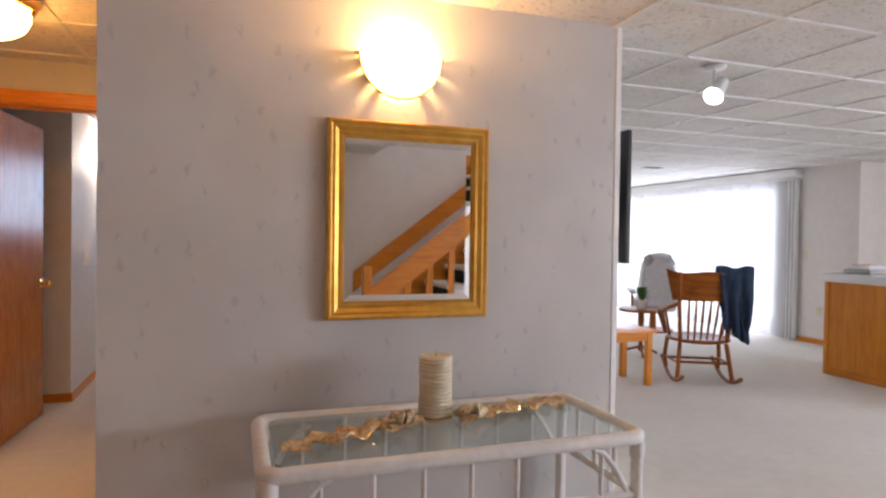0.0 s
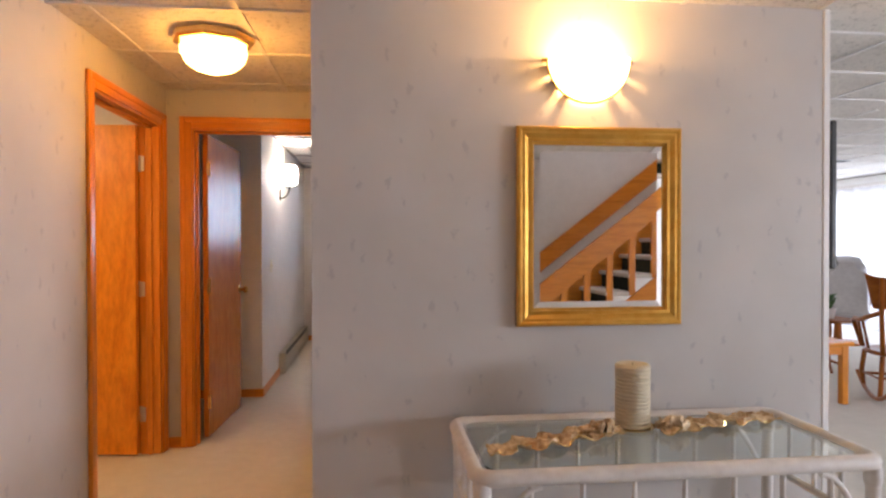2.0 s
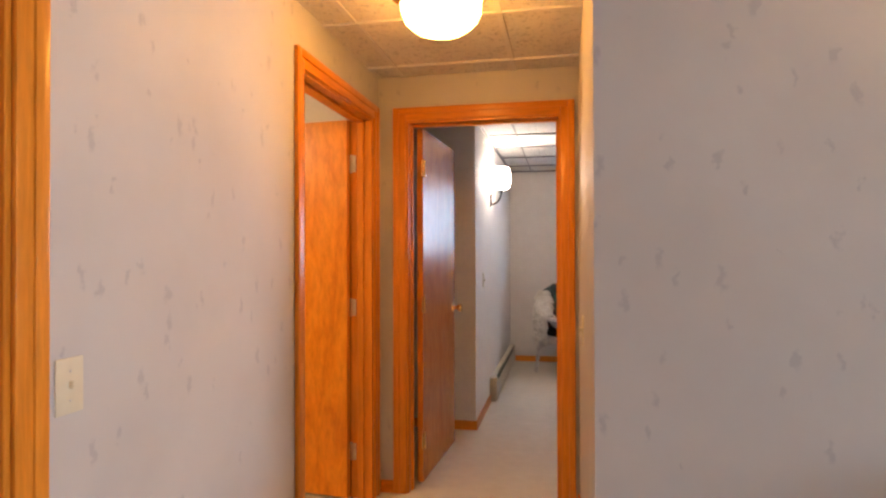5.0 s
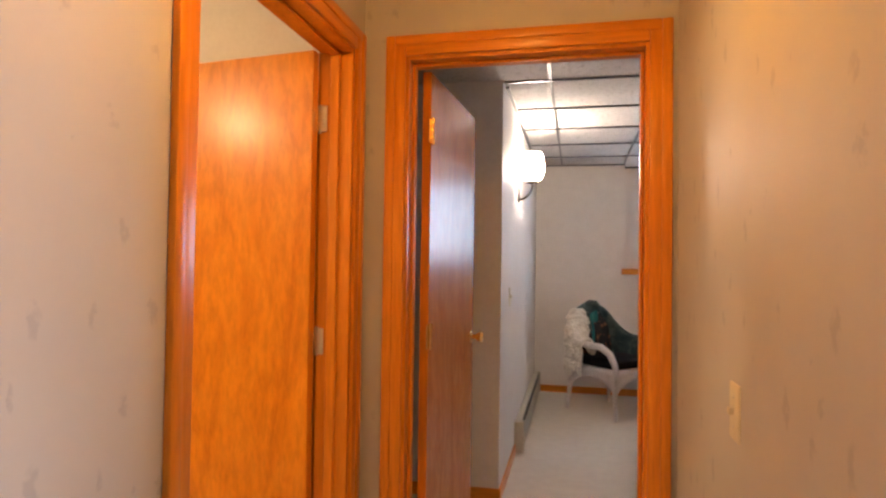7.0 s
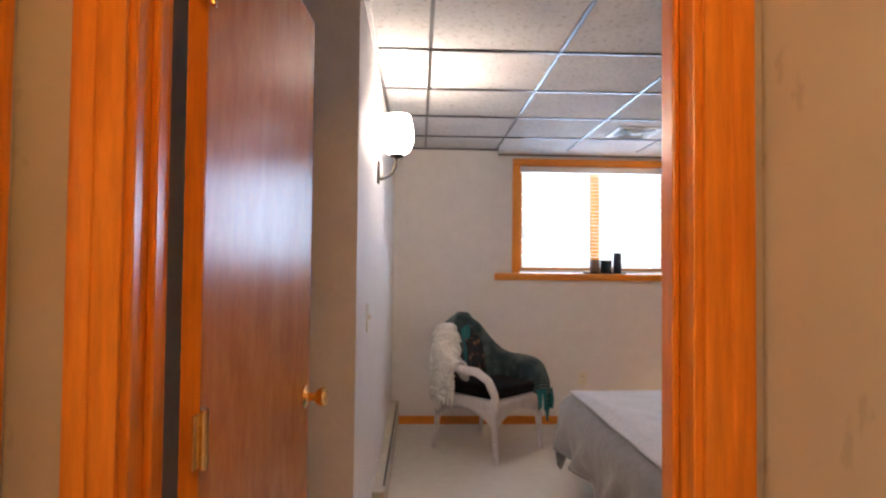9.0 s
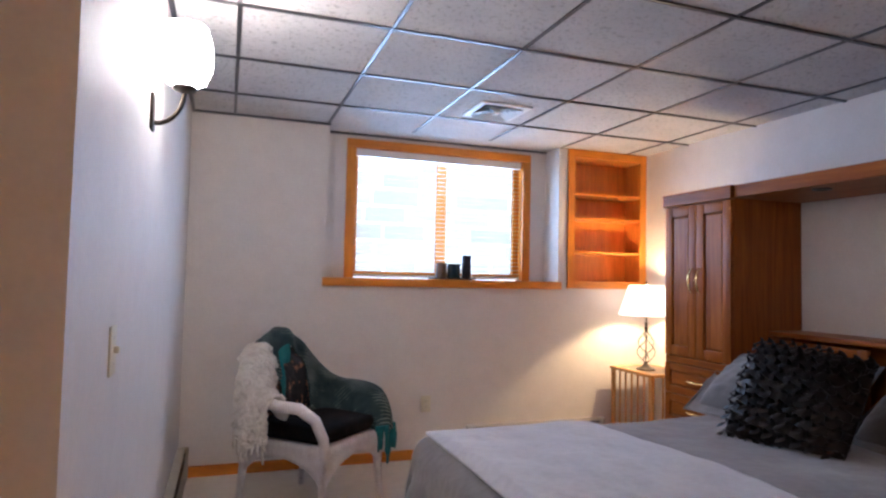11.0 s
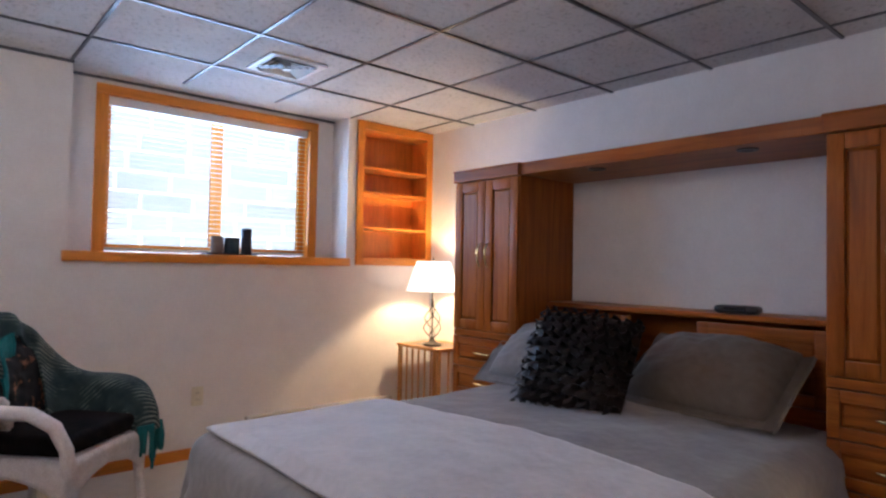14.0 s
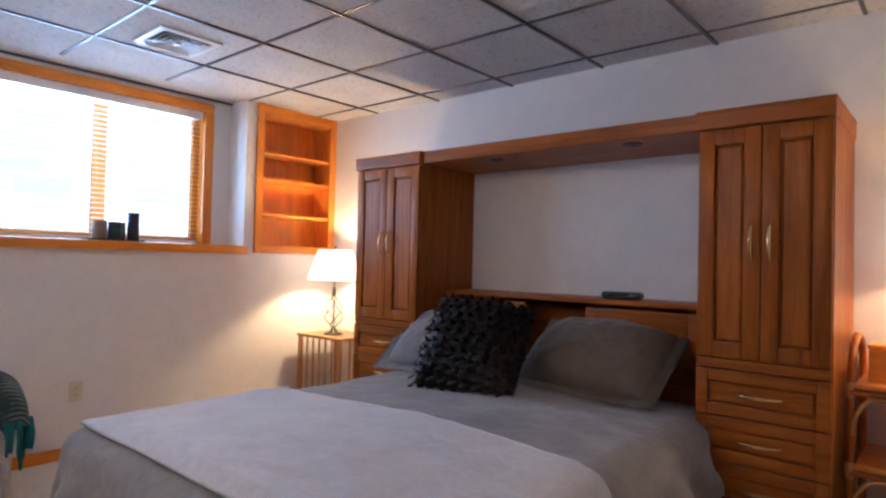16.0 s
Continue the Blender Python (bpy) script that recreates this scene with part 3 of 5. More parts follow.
# ---- bedroom: window ----
def window_bedroom():
    w = thing("window_1", pose(0, 0, 0), "oak framed window in a deep white niche", "window", kind="structure")
    y = NY
    for nm, mat, b in (
            ("casing", OAK["Z"], (1.285, 1.352, y - 0.018, y + 0.10, SILL, 2.212)), ("casing", OAK["Z"], (2.70, 2.767, y - 0.018, y + 0.10, SILL, 2.212)),
            ("head_casing", OAK["X"], (1.285, 2.767, y - 0.018, y + 0.10, 2.212, 2.272)),
            ("mullion", OAK["Z"], (2.005, 2.085, y + 0.07, y + 0.11, SILL + 0.01, 2.205)),
            ("sash", OAK["Z"], (2.657, 2.70, y + 0.07, y + 0.11, SILL + 0.01, 2.205)), ("sash", OAK["Z"], (1.352, 1.385, y + 0.07, y + 0.11, SILL + 0.01, 2.205)),
            ("sash_rail", OAK["X"], (1.385, 2.005, y + 0.07, y + 0.11, SILL + 0.01, SILL + 0.05)), ("sash_rail", OAK["X"], (2.085, 2.657, y + 0.07, y + 0.11, SILL + 0.01, SILL + 0.05))):
        part(nm, boxes(b, bevel=0.003, seg=2), mat, w)
    part("window_sill", boxes((1.102, 2.924, BY - 0.035, NY + 0.02, UNDER, SILL), bevel=0.005, seg=2), OAK["X"], w, "thick varnished oak sill")
    for x0, x1 in ((1.385, 2.005), (2.085, 2.657)):
        p = part("pane", boxes((x0, x1, y + 0.088, y + 0.093, SILL + 0.05, 2.205)), GLASS, w)
        p.visible_shadow = False


window_bedroom()


def blind():
    b = thing("window_blind", pose(0, 0, 0), "white slatted blind lowered with its slats open", "blind")
    y = NY + 0.035
    part("headrail", boxes((1.356, 2.696, y - 0.022, y + 0.02, 2.155, 2.21), bevel=0.004), TRIMPAINT, b)
    part("bottom_rail", boxes((1.36, 2.692, y - 0.014, y + 0.014, SILL + 0.012, SILL + 0.03), bevel=0.004), TRIMPAINT, b)
    bm = sheet(lambda u, v: Vector((1.36 + 1.332 * u, (v - 0.5) * 0.026, 0.003 * (1 - (2 * v - 1) ** 2) + (v - 0.5) * 0.003)), 1, 4, 0.0007)
    me = mesh_of("slat", bm, TRIMPAINT, 180)
    for k in range(28):
        s = new("slat", me)
        s.parent = b
        s.location = (0, y, SILL + 0.05 + k * 0.0315)
    for x in (1.55, 2.20, 2.58):
        part("cord", tube([(x, y - 0.013, SILL + 0.03), (x, y - 0.013, 2.16)], 0.0009, 5), TRIMPAINT, b)


blind()
def stone_backdrop():
    rnd = random.Random(2)
    bm = boxes((-3, 7, 10.6, 10.62, -0.5, 5))
    for r in range(14):
        x, z = -0.5 + rnd.random() * 0.3, 0.6 + 0.17 * r
        while x < 5.0:
            w = rnd.uniform(0.28, 0.62)
            box(bm, x + 0.008, x + w - 0.008, 10.45 + rnd.uniform(0, 0.05), 10.6, z + 0.006, z + 0.164, bevel=0.012)
            x += w
    return bm


# both backdrops glow by themselves; no sunlight reaches them
solid("backdrop", stone_backdrop(), OUTSIDE, "self-glowing pale stone backdrop standing in for the daylit window well", "backdrop", kind="structure", smooth=None)
solid("backdrop_garden", boxes((11.0, 11.02, 5.0, 22.0, -0.5, 5)), OUTSIDE, "self-glowing sheet standing in for hazy daylight beyond the sliding door", "backdrop", kind="structure", smooth=None)

TRAY = thing("candle_tray", pose(2.07, BY + 0.09, SILL), "low dark tray on the window sill", "tray")
part("plate", boxes((-0.17, 0.17, -0.05, 0.05, 0.0, 0.006), (-0.17, 0.17, -0.05, -0.045, 0.006, 0.012), (-0.17, 0.17, 0.045, 0.05, 0.006, 0.012), bevel=0.0015), IRON, TRAY)
for x, r, h, mat, lab in ((-0.085, 0.040, 0.115, noisy("taupe_ceramic", (0.16, 0.12, 0.10), (0.22, 0.17, 0.14), 30, 0.5, 0.1), "small taupe ceramic candle holder"),
                          (0.012, 0.050, 0.11, noisy("dark_blue_glass", (0.012, 0.03, 0.045), (0.02, 0.05, 0.07), 30, 0.2, 0.1), "squat dark blue glass candle holder"),
                          (0.112, 0.036, 0.175, noisy("slate_blue_glass", (0.02, 0.022, 0.035), (0.04, 0.045, 0.07), 30, 0.2, 0.1), "tall slate blue candle holder")):
    c = thing("candle_holder", pose(2.07 + x, BY + 0.09, SILL + 0.0065), lab, "candle holder", "candle holders on the sill tray")
    part("cup", lathe([(r * 0.9, 0), (r, 0.006), (r, h), (r * 0.86, h), (r * 0.86, h - 0.03), (0.002, h - 0.032)], 24), mat, c, smooth=40)
    part("wax", lathe([(r * 0.85, h - 0.031), (r * 0.85, h - 0.02), (0.002, h - 0.021)], 20), WAX, c)


# ---- bedroom: built-in shelf ----
def built_in_shelf():
    s = thing("wall_shelf", pose(2.985, BY, SHELF), "empty recessed oak shelf with three boards", "shelf")
    w, h, d = HX - 2.985 - 0.004, H - SHELF - 0.004, 0.23
    for nm, b, a in (("stile", (0, 0.058, -0.018, 0.002, 0, h), "Z"), ("stile", (w - 0.058, w, -0.018, 0.002, 0, h), "Z"),
                     ("rail", (0.058, w - 0.058, -0.018, 0.002, 0, 0.058), "X"), ("rail", (0.058, w - 0.058, -0.018, 0.002, h - 0.062, h), "X"),
                     ("side_panel", (0.002, 0.018, 0.003, d, 0.002, h), "Z"), ("side_panel", (w - 0.026, w - 0.012, 0.003, d, 0.002, h), "Z"),
                     ("back_panel", (0.018, w - 0.026, d - 0.008, d, 0.002, h), "Z"), ("bottom_board", (0.018, w - 0.026, 0.003, d - 0.008, 0.04, 0.056), "X"), ("top_board", (0.018, w - 0.026, 0.003, d - 0.008, h - 0.06, h - 0.045), "X")):
        part(nm, boxes(b, bevel=0.002), OAK[a], s)
    for z in (0.285, 0.555, 0.745):
        part("shelf_board", boxes((0.0185, w - 0.0265, 0.008, d - 0.009, z - 0.009, z + 0.009), bevel=0.002), OAK["X"], s)


built_in_shelf()


# ---- bedroom: wall unit ----
def raised_panel(name, parent, y0, y1, z0, z1, axis="Z", frame=0.062, x=0.0, mat=CABINET):
    """A framed door or drawer front facing -x, proud of x."""
    t = 0.02
    bm = boxes((x - t, x, y0, y0 + frame, z0, z1), (x - t, x, y1 - frame, y1, z0, z1), (x - t, x, y0 + frame, y1 - frame, z0, z0 + frame), (x - t, x, y0 + frame, y1 - frame, z1 - frame, z1), bevel=0.003, seg=2)
    d = part(name, bm, mat[axis], parent)
    a, b, c, e = y0 + frame + 0.004, y1 - frame - 0.004, z0 + frame + 0.004, z1 - frame - 0.004
    bm = bmesh.new()
    k = 0.010
    lo = [bm.verts.new(p) for p in ((x - 0.006, a, c), (x - 0.006, b, c), (x - 0.006, b, e), (x - 0.006, a, e))]
    hi = [bm.verts.new(p) for p in ((x - 0.013, a + k, c + k), (x - 0.013, b - k, c + k), (x - 0.013, b - k, e - k), (x - 0.013, a + k, e - k))]
    bm.faces.new(hi)
    for i in range(4):
        bm.faces.new((lo[i], lo[(i + 1) % 4], hi[(i + 1) % 4], hi[i]))
    part("panel", bm, mat[axis], d, smooth=None)
    part("panel_groove", boxes((x - 0.004, x - 0.001, y0 + frame - 0.004, y1 - frame + 0.004, z0 + frame - 0.004, z1 - frame + 0.004)), CABINET["Z"], d)
    return d


def bow_handle(parent, y, z, length, vertical, x=-0.02):
    def p(u):
        s = (u - 0.5) * length
        k = -0.028 * math.sin(math.pi * u) ** 0.6 if 0 < u < 1 else 0.0
        return (x + k, y, z + s) if vertical else (x + k, y + s, z)
    part("handle", tube(arc(p, 12), 0.0065, 8, taper=lambda u: 0.7 + 0.6 * math.sin(math.pi * u)), BRASS, parent, "satin brass bow handle", 60)


def pier_cabinet(y0, y1):
    """A tall bedside cabinet: two doors over drawers. Local origin at the front, y from 0."""
    w, depth = y1 - y0, HX - 3.20 - 0.006
    c = thing("pier_cabinet", pose(3.20, y0, 0), "tall oak cabinet with two panelled doors above drawers", "cabinet", "cabinets beside the bed")
    for nm, b, ax in (("side_panel", (0.0, depth, 0.0, 0.018, 0.0, 1.765), "Z"), ("side_panel", (0.0, depth, w - 0.018, w, 0.0, 1.765), "Z"), ("back_panel", (depth - 0.012, depth, 0.018, w - 0.018, 0.0, 1.765), "Z"),
                      ("top_panel", (0.0, depth - 0.012, 0.018, w - 0.018, 1.745, 1.765), "Y"), ("bottom_panel", (0.0, depth - 0.012, 0.018, w - 0.018, 0.10, 0.118), "Y"), ("plinth", (0.0, 0.02, 0.018, w - 0.018, 0.0, 0.10), "Y")):
        part(nm, boxes(b), CABINET[ax], c)
    part("crown", boxes((-0.032, depth, -0.006, w + 0.006, 1.762, 1.835), (-0.036, depth, -0.009, w + 0.009, 1.826, 1.838), bevel=0.003), CABINET["Y"], c)
    part("rail", boxes((-0.016, 0.0, 0.004, w - 0.004, 0.775, 0.815), bevel=0.003), CABINET["Y"], c)
    m = w / 2
    for a, b, hy in ((0.004, m - 0.002, m - 0.034), (m + 0.002, w - 0.004, m + 0.034)):
        d = raised_panel("cabinet_door", c, a, b, 0.82, 1.755)
        bow_handle(d, hy, 1.29, 0.15, True)
    for z0, z1 in ((0.585, 0.77), (0.40, 0.58), (0.215, 0.395)):
        d = raised_panel("drawer", c, 0.004, w - 0.004, z0, z1, "Y", 0.045)
        bow_handle(d, m, (z0 + z1) / 2, 0.16, False)
    part("base_drawer", boxes((-0.018, 0.0, 0.004, w - 0.004, 0.105, 0.21), bevel=0.003), CABINET["Y"], c)
    return c


pier_cabinet(7.40, 7.955)
pier_cabinet(5.305, 5.795)

bridge = thing("bridge_shelf", pose(3.20, 5.803, 1.765), "oak bridge with two small lights joining the cabinets", "shelf")
bw, bd = 7.391 - 5.803, HX - 3.20 - 0.004
part("front_board", boxes((-0.012, 0.008, 0.0, bw, 0.0, 0.07), bevel=0.003), CABINET["Y"], bridge)
part("underside", boxes((0.008, bd, 0.0, bw, 0.0, 0.016)), CABINET["Y"], bridge)
part("top_board", boxes((0.008, bd, 0.0, bw, 0.054, 0.07)), CABINET["Y"], bridge)
for y in (0.34, 1.14):
    part("downlight", lathe([(0.022, 0.0), (0.024, -0.006), (0.045, -0.007), (0.047, 0.0)], 24, m=pose(0.11, y, 0.0)), IRON, bridge, "small round recessed light ring")
    part("downlight_lens", lathe([(0.001, -0.001), (0.023, -0.002)], 18, m=pose(0.11, y, 0.0)), IRON, bridge)

head = thing("headboard", pose(3.46, 5.803, 0), "oak headboard with a shelf and sliding panels", "headboard")
hd = HX - 3.46 - 0.004
part("top_board", boxes((-0.02, hd, 0.0, bw, 0.985, 1.012), bevel=0.006, seg=2), CABINET["Y"], head)
part("side_panel", boxes((0.0, hd, 0.0, 0.02, 0.0, 0.985)), CABINET["Z"], head)
part("side_panel", boxes((0.0, hd, bw - 0.02, bw, 0.0, 0.985)), CABINET["Z"], head)
part("back_panel", boxes((hd - 0.012, hd, 0.02, bw - 0.02, 0.0, 0.985)), CABINET["Y"], head)
part("middle_shelf", boxes((0.01, hd - 0.012, 0.02, bw - 0.02, 0.60, 0.618)), CABINET["Y"], head)
part("lower_panel", boxes((0.0, 0.016, 0.02, bw - 0.02, 0.0, 0.62)), CABINET["Y"], head)
raised_panel("sliding_panel", head, 0.06, 0.64, 0.625, 0.965, "Y", 0.055, 0.012)
raised_panel("sliding_panel", head, 1.02, bw - 0.03, 0.625, 0.965, "Y", 0.055, 0.012)

clock = thing("clock_radio", pose(3.50, 6.265, 1.0125, 0, 0, 4), "low black clock radio on the headboard", "clock")
part("case", boxes((-0.045, 0.05, -0.10, 0.10, 0.004, 0.040), bevel=0.017, seg=4), BLACK, clock)
part("display", boxes((-0.0465, -0.045, -0.05, 0.05, 0.016, 0.030)), noisy("dark_display", (0.006, 0.008, 0.01), (0.01, 0.013, 0.016), 20, 0.1, 0), clock)
part("foot", boxes((-0.03, 0.04, -0.085, 0.085, 0.0, 0.005)), BLACK, clock)


# ---- bed ----
BED_TOP, BX0, BX1, BY0, BY1 = 0.555, 1.415, 3.42, 5.83, 7.355
bed = thing("bed", pose((BX0 + BX1) / 2, (BY0 + BY1) / 2, 0), "wooden bed base with a mattress under grey bedding", "bed")
lx, ly = (BX1 - BX0) / 2, (BY1 - BY0) / 2
part("base", boxes((-lx + 0.12, lx, -ly + 0.10, ly - 0.10, 0.0, 0.20), bevel=0.01), CABINET["X"], bed)
part("box_spring", boxes((-lx + 0.05, lx, -ly + 0.03, ly - 0.03, 0.20, 0.33), bevel=0.03, seg=3), DUVET, bed)
part("mattress", boxes((-lx + 0.03, lx, -ly + 0.02, ly - 0.02, 0.33, BED_TOP - 0.025), bevel=0.05, seg=4), TRIMPAINT, bed)


def drape(px, py, lift, hang):
    """Where cloth laid over the bed comes to lie: flat on top, hanging past the edges."""
    ex = max(0.0, BX0 - px)
    ey = max(0.0, BY0 - py, py - BY1)
    d = math.hypot(ex, ey)
    cx, cy = max(px, BX0), min(max(py, BY0), BY1)
    n = noise.noise(Vector((px * 2.1, py * 2.1, 3.0)))
    f = noise.noise(Vector((px * 7.0, py * 7.0, 9.0))) + 0.7 * (0.35 - abs(noise.noise(Vector((px * 11 + py * 5, py * 9 - px * 4, 2.0)))))
    crown = 0.032 * (1 - ((py - (BY0 + BY1) / 2) / (ly * 1.1)) ** 2)
    if d < 1e-6:
        return Vector((px, py, BED_TOP + lift + 0.010 * n + 0.0075 * f + crown))
    ux, uy = -ex / d, (1 if py > BY1 else -1) * ey / d
    r = 0.10
    if d < r * math.pi / 2:
        out, down = r * math.sin(d / r), r * (1 - math.cos(d / r))
    else:
        s = d - r * math.pi / 2
        out, down = r + 0.10 * s - 0.34 * s * s * (1 if ex > 0 else 0.5), r + s * 0.97
        w = min(1.0, s / 0.15)
        out += w * (0.028 * math.sin((px + py) * 16 + 3 * n) + 0.02 * f)
    return Vector((cx + ux * (out + lift), cy + uy * (out + lift), BED_TOP + lift * (1 - min(1, down * 4)) - down + 0.010 * n * max(0, 1 - d * 6)))


HANG = 0.38
duvet = thing("duvet", pose(0, 0, 0), "grey quilted duvet hanging over the bed sides", "duvet")
part("cover", sheet(lambda u, v: drape(BX0 - HANG + (BX1 - 0.04 - BX0 + HANG) * u, BY0 - HANG + (BY1 - BY0 + 2 * HANG) * v, 0.0, HANG), 96, 96, 0.012), DUVET, duvet, smooth=180)
part("hem", tube([drape(BX0 - HANG, BY0 + (BY1 - BY0) * i / 90, 0.0, HANG) for i in range(91)], 0.007, 6), DUVET, duvet, "stitched hem along the foot", 60)
for side in (BY0 - HANG, BY1 + HANG):
    part("hem", tube([drape(BX0 + (BX1 - 0.05 - BX0) * i / 110, side, 0.0, HANG) for i in range(111)], 0.007, 6), DUVET, duvet, "stitched side hem", 60)
throw = thing("throw_blanket", pose(0, 0, 0), "pale fleece throw spread over the foot of the bed", "blanket")
part("fleece", sheet(lambda u, v: drape(BX0 - 0.02 + (2.235 - BX0 + 0.02 + 0.03 * math.sin(5 * v)) * u, BY0 - 0.20 + (BY1 - BY0 + 0.225) * v, 0.016, 0.2), 60, 84, 0.008), THROW, throw, smooth=180)


def pillow_mesh(w, h, t, seed, flange=0.0):
    """A stuffed pillow in the x, z plane, thick along y, its base at z = 0."""
    bm = bmesh.new()
    n = 34
    def at(u, v, side):
        a, b = 2 * u - 1, 2 * v - 1
        fill = max(0.0, (1 - abs(a) ** 2.6)) ** 0.55 * max(0.0, (1 - abs(b) ** 2.6)) ** 0.55
        pinch = 1 - 0.07 * (a * a * b * b)
        k = noise.noise(Vector((a * 1.6 + seed, b * 1.6, side))) * 0.02 + noise.noise(Vector((a * 5 + seed, b * 5, side * 2))) * 0.012 - abs(noise.noise(Vector((a * 4 + b * 7 + seed, b * 3 - a * 2, side)))) * 0.018
        return Vector((a * w / 2 * pinch * (1 - 0.05 * (1 - b * b)), side * (fill * t / 2 + 0.004) + k * fill, h / 2 + b * h / 2 * pinch * (1 - 0.05 * (1 - a * a))))
    for side in (-1, 1):
        g = [[bm.verts.new(at(i / n, j / n, side)) for j in range(n + 1)] for i in range(n + 1)]
        for i in range(n):
            for j in range(n):
                bm.faces.new((g[i][j], g[i + 1][j], g[i + 1][j + 1], g[i][j + 1]))
    bmesh.ops.remove_doubles(bm, verts=bm.verts[:], dist=0.0001)
    if flange:
        edge = []
        m = 40
        for i in range(4 * m):
            q, r = divmod(i, m)
            s = -1 + 2 * r / m
            edge.append({0: (s, -1), 1: (1, s), 2: (-s, 1), 3: (-1, -s)}[q])
        inner = [bm.verts.new((a * w / 2 * 0.93, 0, h / 2 + b * h / 2 * 0.93)) for a, b in edge]
        outer = [bm.verts.new((a * (w / 2 + flange), 0.014 * noise.noise(Vector((a * 3 + seed, b * 3, 1))), h / 2 + b * (h / 2 + flange))) for a, b in edge]
        for i in range(len(edge)):
            bm.faces.new((inner[i], inner[(i + 1) % len(edge)], outer[(i + 1) % len(edge)], outer[i]))
    return bm


# pillows lean on the headboard; local x along the bed's width, front towards -y turned to -x
def pillow(y, x, lean, turn, seed, label, w=0.66, h=0.44, t=0.24, cloth=None, flange=0.022):
    cloth = cloth or DUVET
    p = thing("pillow", pose(x, y, BED_TOP + 0.045, 0, 0, -90 + turn) @ pose(0, 0, 0, -lean, 0, 0), label, "pillow", "grey pillows")
    part("sham", pillow_mesh(w, h, t, seed, flange), cloth, p, smooth=180)
    e = flange - 0.012
    part("piping", tube([Vector((a * (w / 2 + e), -0.002, h / 2 + b * (h / 2 + e))) for a, b in [(-1, -1), (0, -1), (1, -1), (1, 0), (1, 1), (0, 1), (-1, 1), (-1, 0)]], 0.004, 6, closed=True), cloth, p)


pillow(7.10, 3.02, 54, 8, 1.0, "soft grey pillow slumped against the headboard near the lamp", w=0.72, h=0.46, t=0.22, flange=0.045)
pillow(6.32, 3.10, 57, -3, 5.0, "grey pillow in a flanged sham, coloured with warm shade, beside the ruffled cushion", w=0.72, h=0.48, t=0.29, cloth=DUVET_SHADED, flange=0.035)

ruf = thing("ruffled_cushion", pose(2.77, 6.73, BED_TOP + 0.0, 0, 0, -90 + 14) @ pose(0, 0, 0, -33, 4, 0) @ Matrix.Diagonal((1.12, 1.12, 1.12, 1.0)), "square black cushion covered with satin ruffles", "cushion")
part("cushion", pillow_mesh(0.48, 0.46, 0.17, 8.0), RUFFLE, ruf, smooth=180)


def ruffles():
    """Gathered satin strips sewn across the front, one above the other."""
    rnd = random.Random(4)
    for j in range(12):
        b = -0.95 + 1.90 * j / 11
        waves, phase, n = rnd.uniform(8.5, 11.0), rnd.uniform(0, 6.28), 110
        bm = bmesh.new()
        lots = []
        for i in range(n + 1):
            a = -0.98 + 1.96 * i / n
            fill = max(0.0, (1 - abs(a) ** 2.6)) ** 0.55 * max(0.0, (1 - abs(b) ** 2.6)) ** 0.55
            sag = 0.06 * noise.noise(Vector((a * 2.5, j * 1.7, 5.0)))
            base = Vector((a * 0.235, -fill * 0.085 + 0.004, 0.23 + (b + sag) * 0.225))
            out = Vector((a * 0.45, -1.0, b * 0.45)).normalized()
            t = phase + math.pi * waves * (a + 0.05 * noise.noise(Vector((a * 6, j, 1.0))))
            tall = (0.038 + 0.014 * noise.noise(Vector((a * 7, j * 2.3, 3.0)))) * (1 - 0.55 * max(abs(a), abs(b)) ** 8)
            row = []
            for k in range(5):
                q = k / 4
                row.append(bm.verts.new(base + out * (tall * math.sin(q * 1.9)) + Vector((0.010 * math.cos(2 * t) * q, 0, (0.023 * math.sin(t) - 0.006) * q - 0.010 * q * q))))
            lots.append(row)
        for i in range(n):
            for k in range(4):
                bm.faces.new((lots[i][k], lots[i + 1][k], lots[i + 1][k + 1], lots[i][k + 1]))
        part("ruffle", bm, RUFFLE, ruf, smooth=180)


ruffles()


# ---- bedside table and lamp ----
NT = 0.625
ns = thing("nightstand", pose(3.33, 8.27, 0), "light wooden nightstand with open slatted sides", "nightstand")
nw, nl = HX - 3.33 - 0.012, 0.48
for x in (0, nw - 0.028):
    for y in (0, nl - 0.028):
        part("leg", boxes((x, x + 0.028, y, y + 0.028, 0, NT - 0.022), bevel=0.003), PINE, ns)
part("top_frame", boxes((-0.008, 0.045, -0.008, nl + 0.008, NT - 0.022, NT), (nw - 0.045, nw + 0.008, -0.008, nl + 0.008, NT - 0.022, NT), (0.045, nw - 0.045, -0.008, 0.045, NT - 0.022, NT), (0.045, nw - 0.045, nl - 0.045, nl + 0.008, NT - 0.022, NT), bevel=0.003), PINE, ns)
part("inset_top", boxes((0.044, nw - 0.044, 0.044, nl - 0.044, NT - 0.016, NT - 0.003)), noisy("brown_inset", (0.10, 0.065, 0.035), (0.15, 0.10, 0.06), 30, 0.4, 0.1), ns, "dark brown inset top")
part("lower_shelf", boxes((0.006, nw - 0.006, 0.006, nl - 0.006, 0.16, 0.178), bevel=0.002), PINE, ns)
for i in range(5):
    y = 0.028 + (nl - 0.056) * (i + 1) / 6
    part("slat", boxes((0.008, 0.018, y - 0.005, y + 0.005, 0.178, NT - 0.022)), PINE, ns)
for i in range(3):
    x = 0.028 + (nw - 0.056) * (i + 1) / 4
    part("slat", boxes((x - 0.005, x + 0.005, 0.008, 0.018, 0.178, NT - 0.022)), PINE, ns)


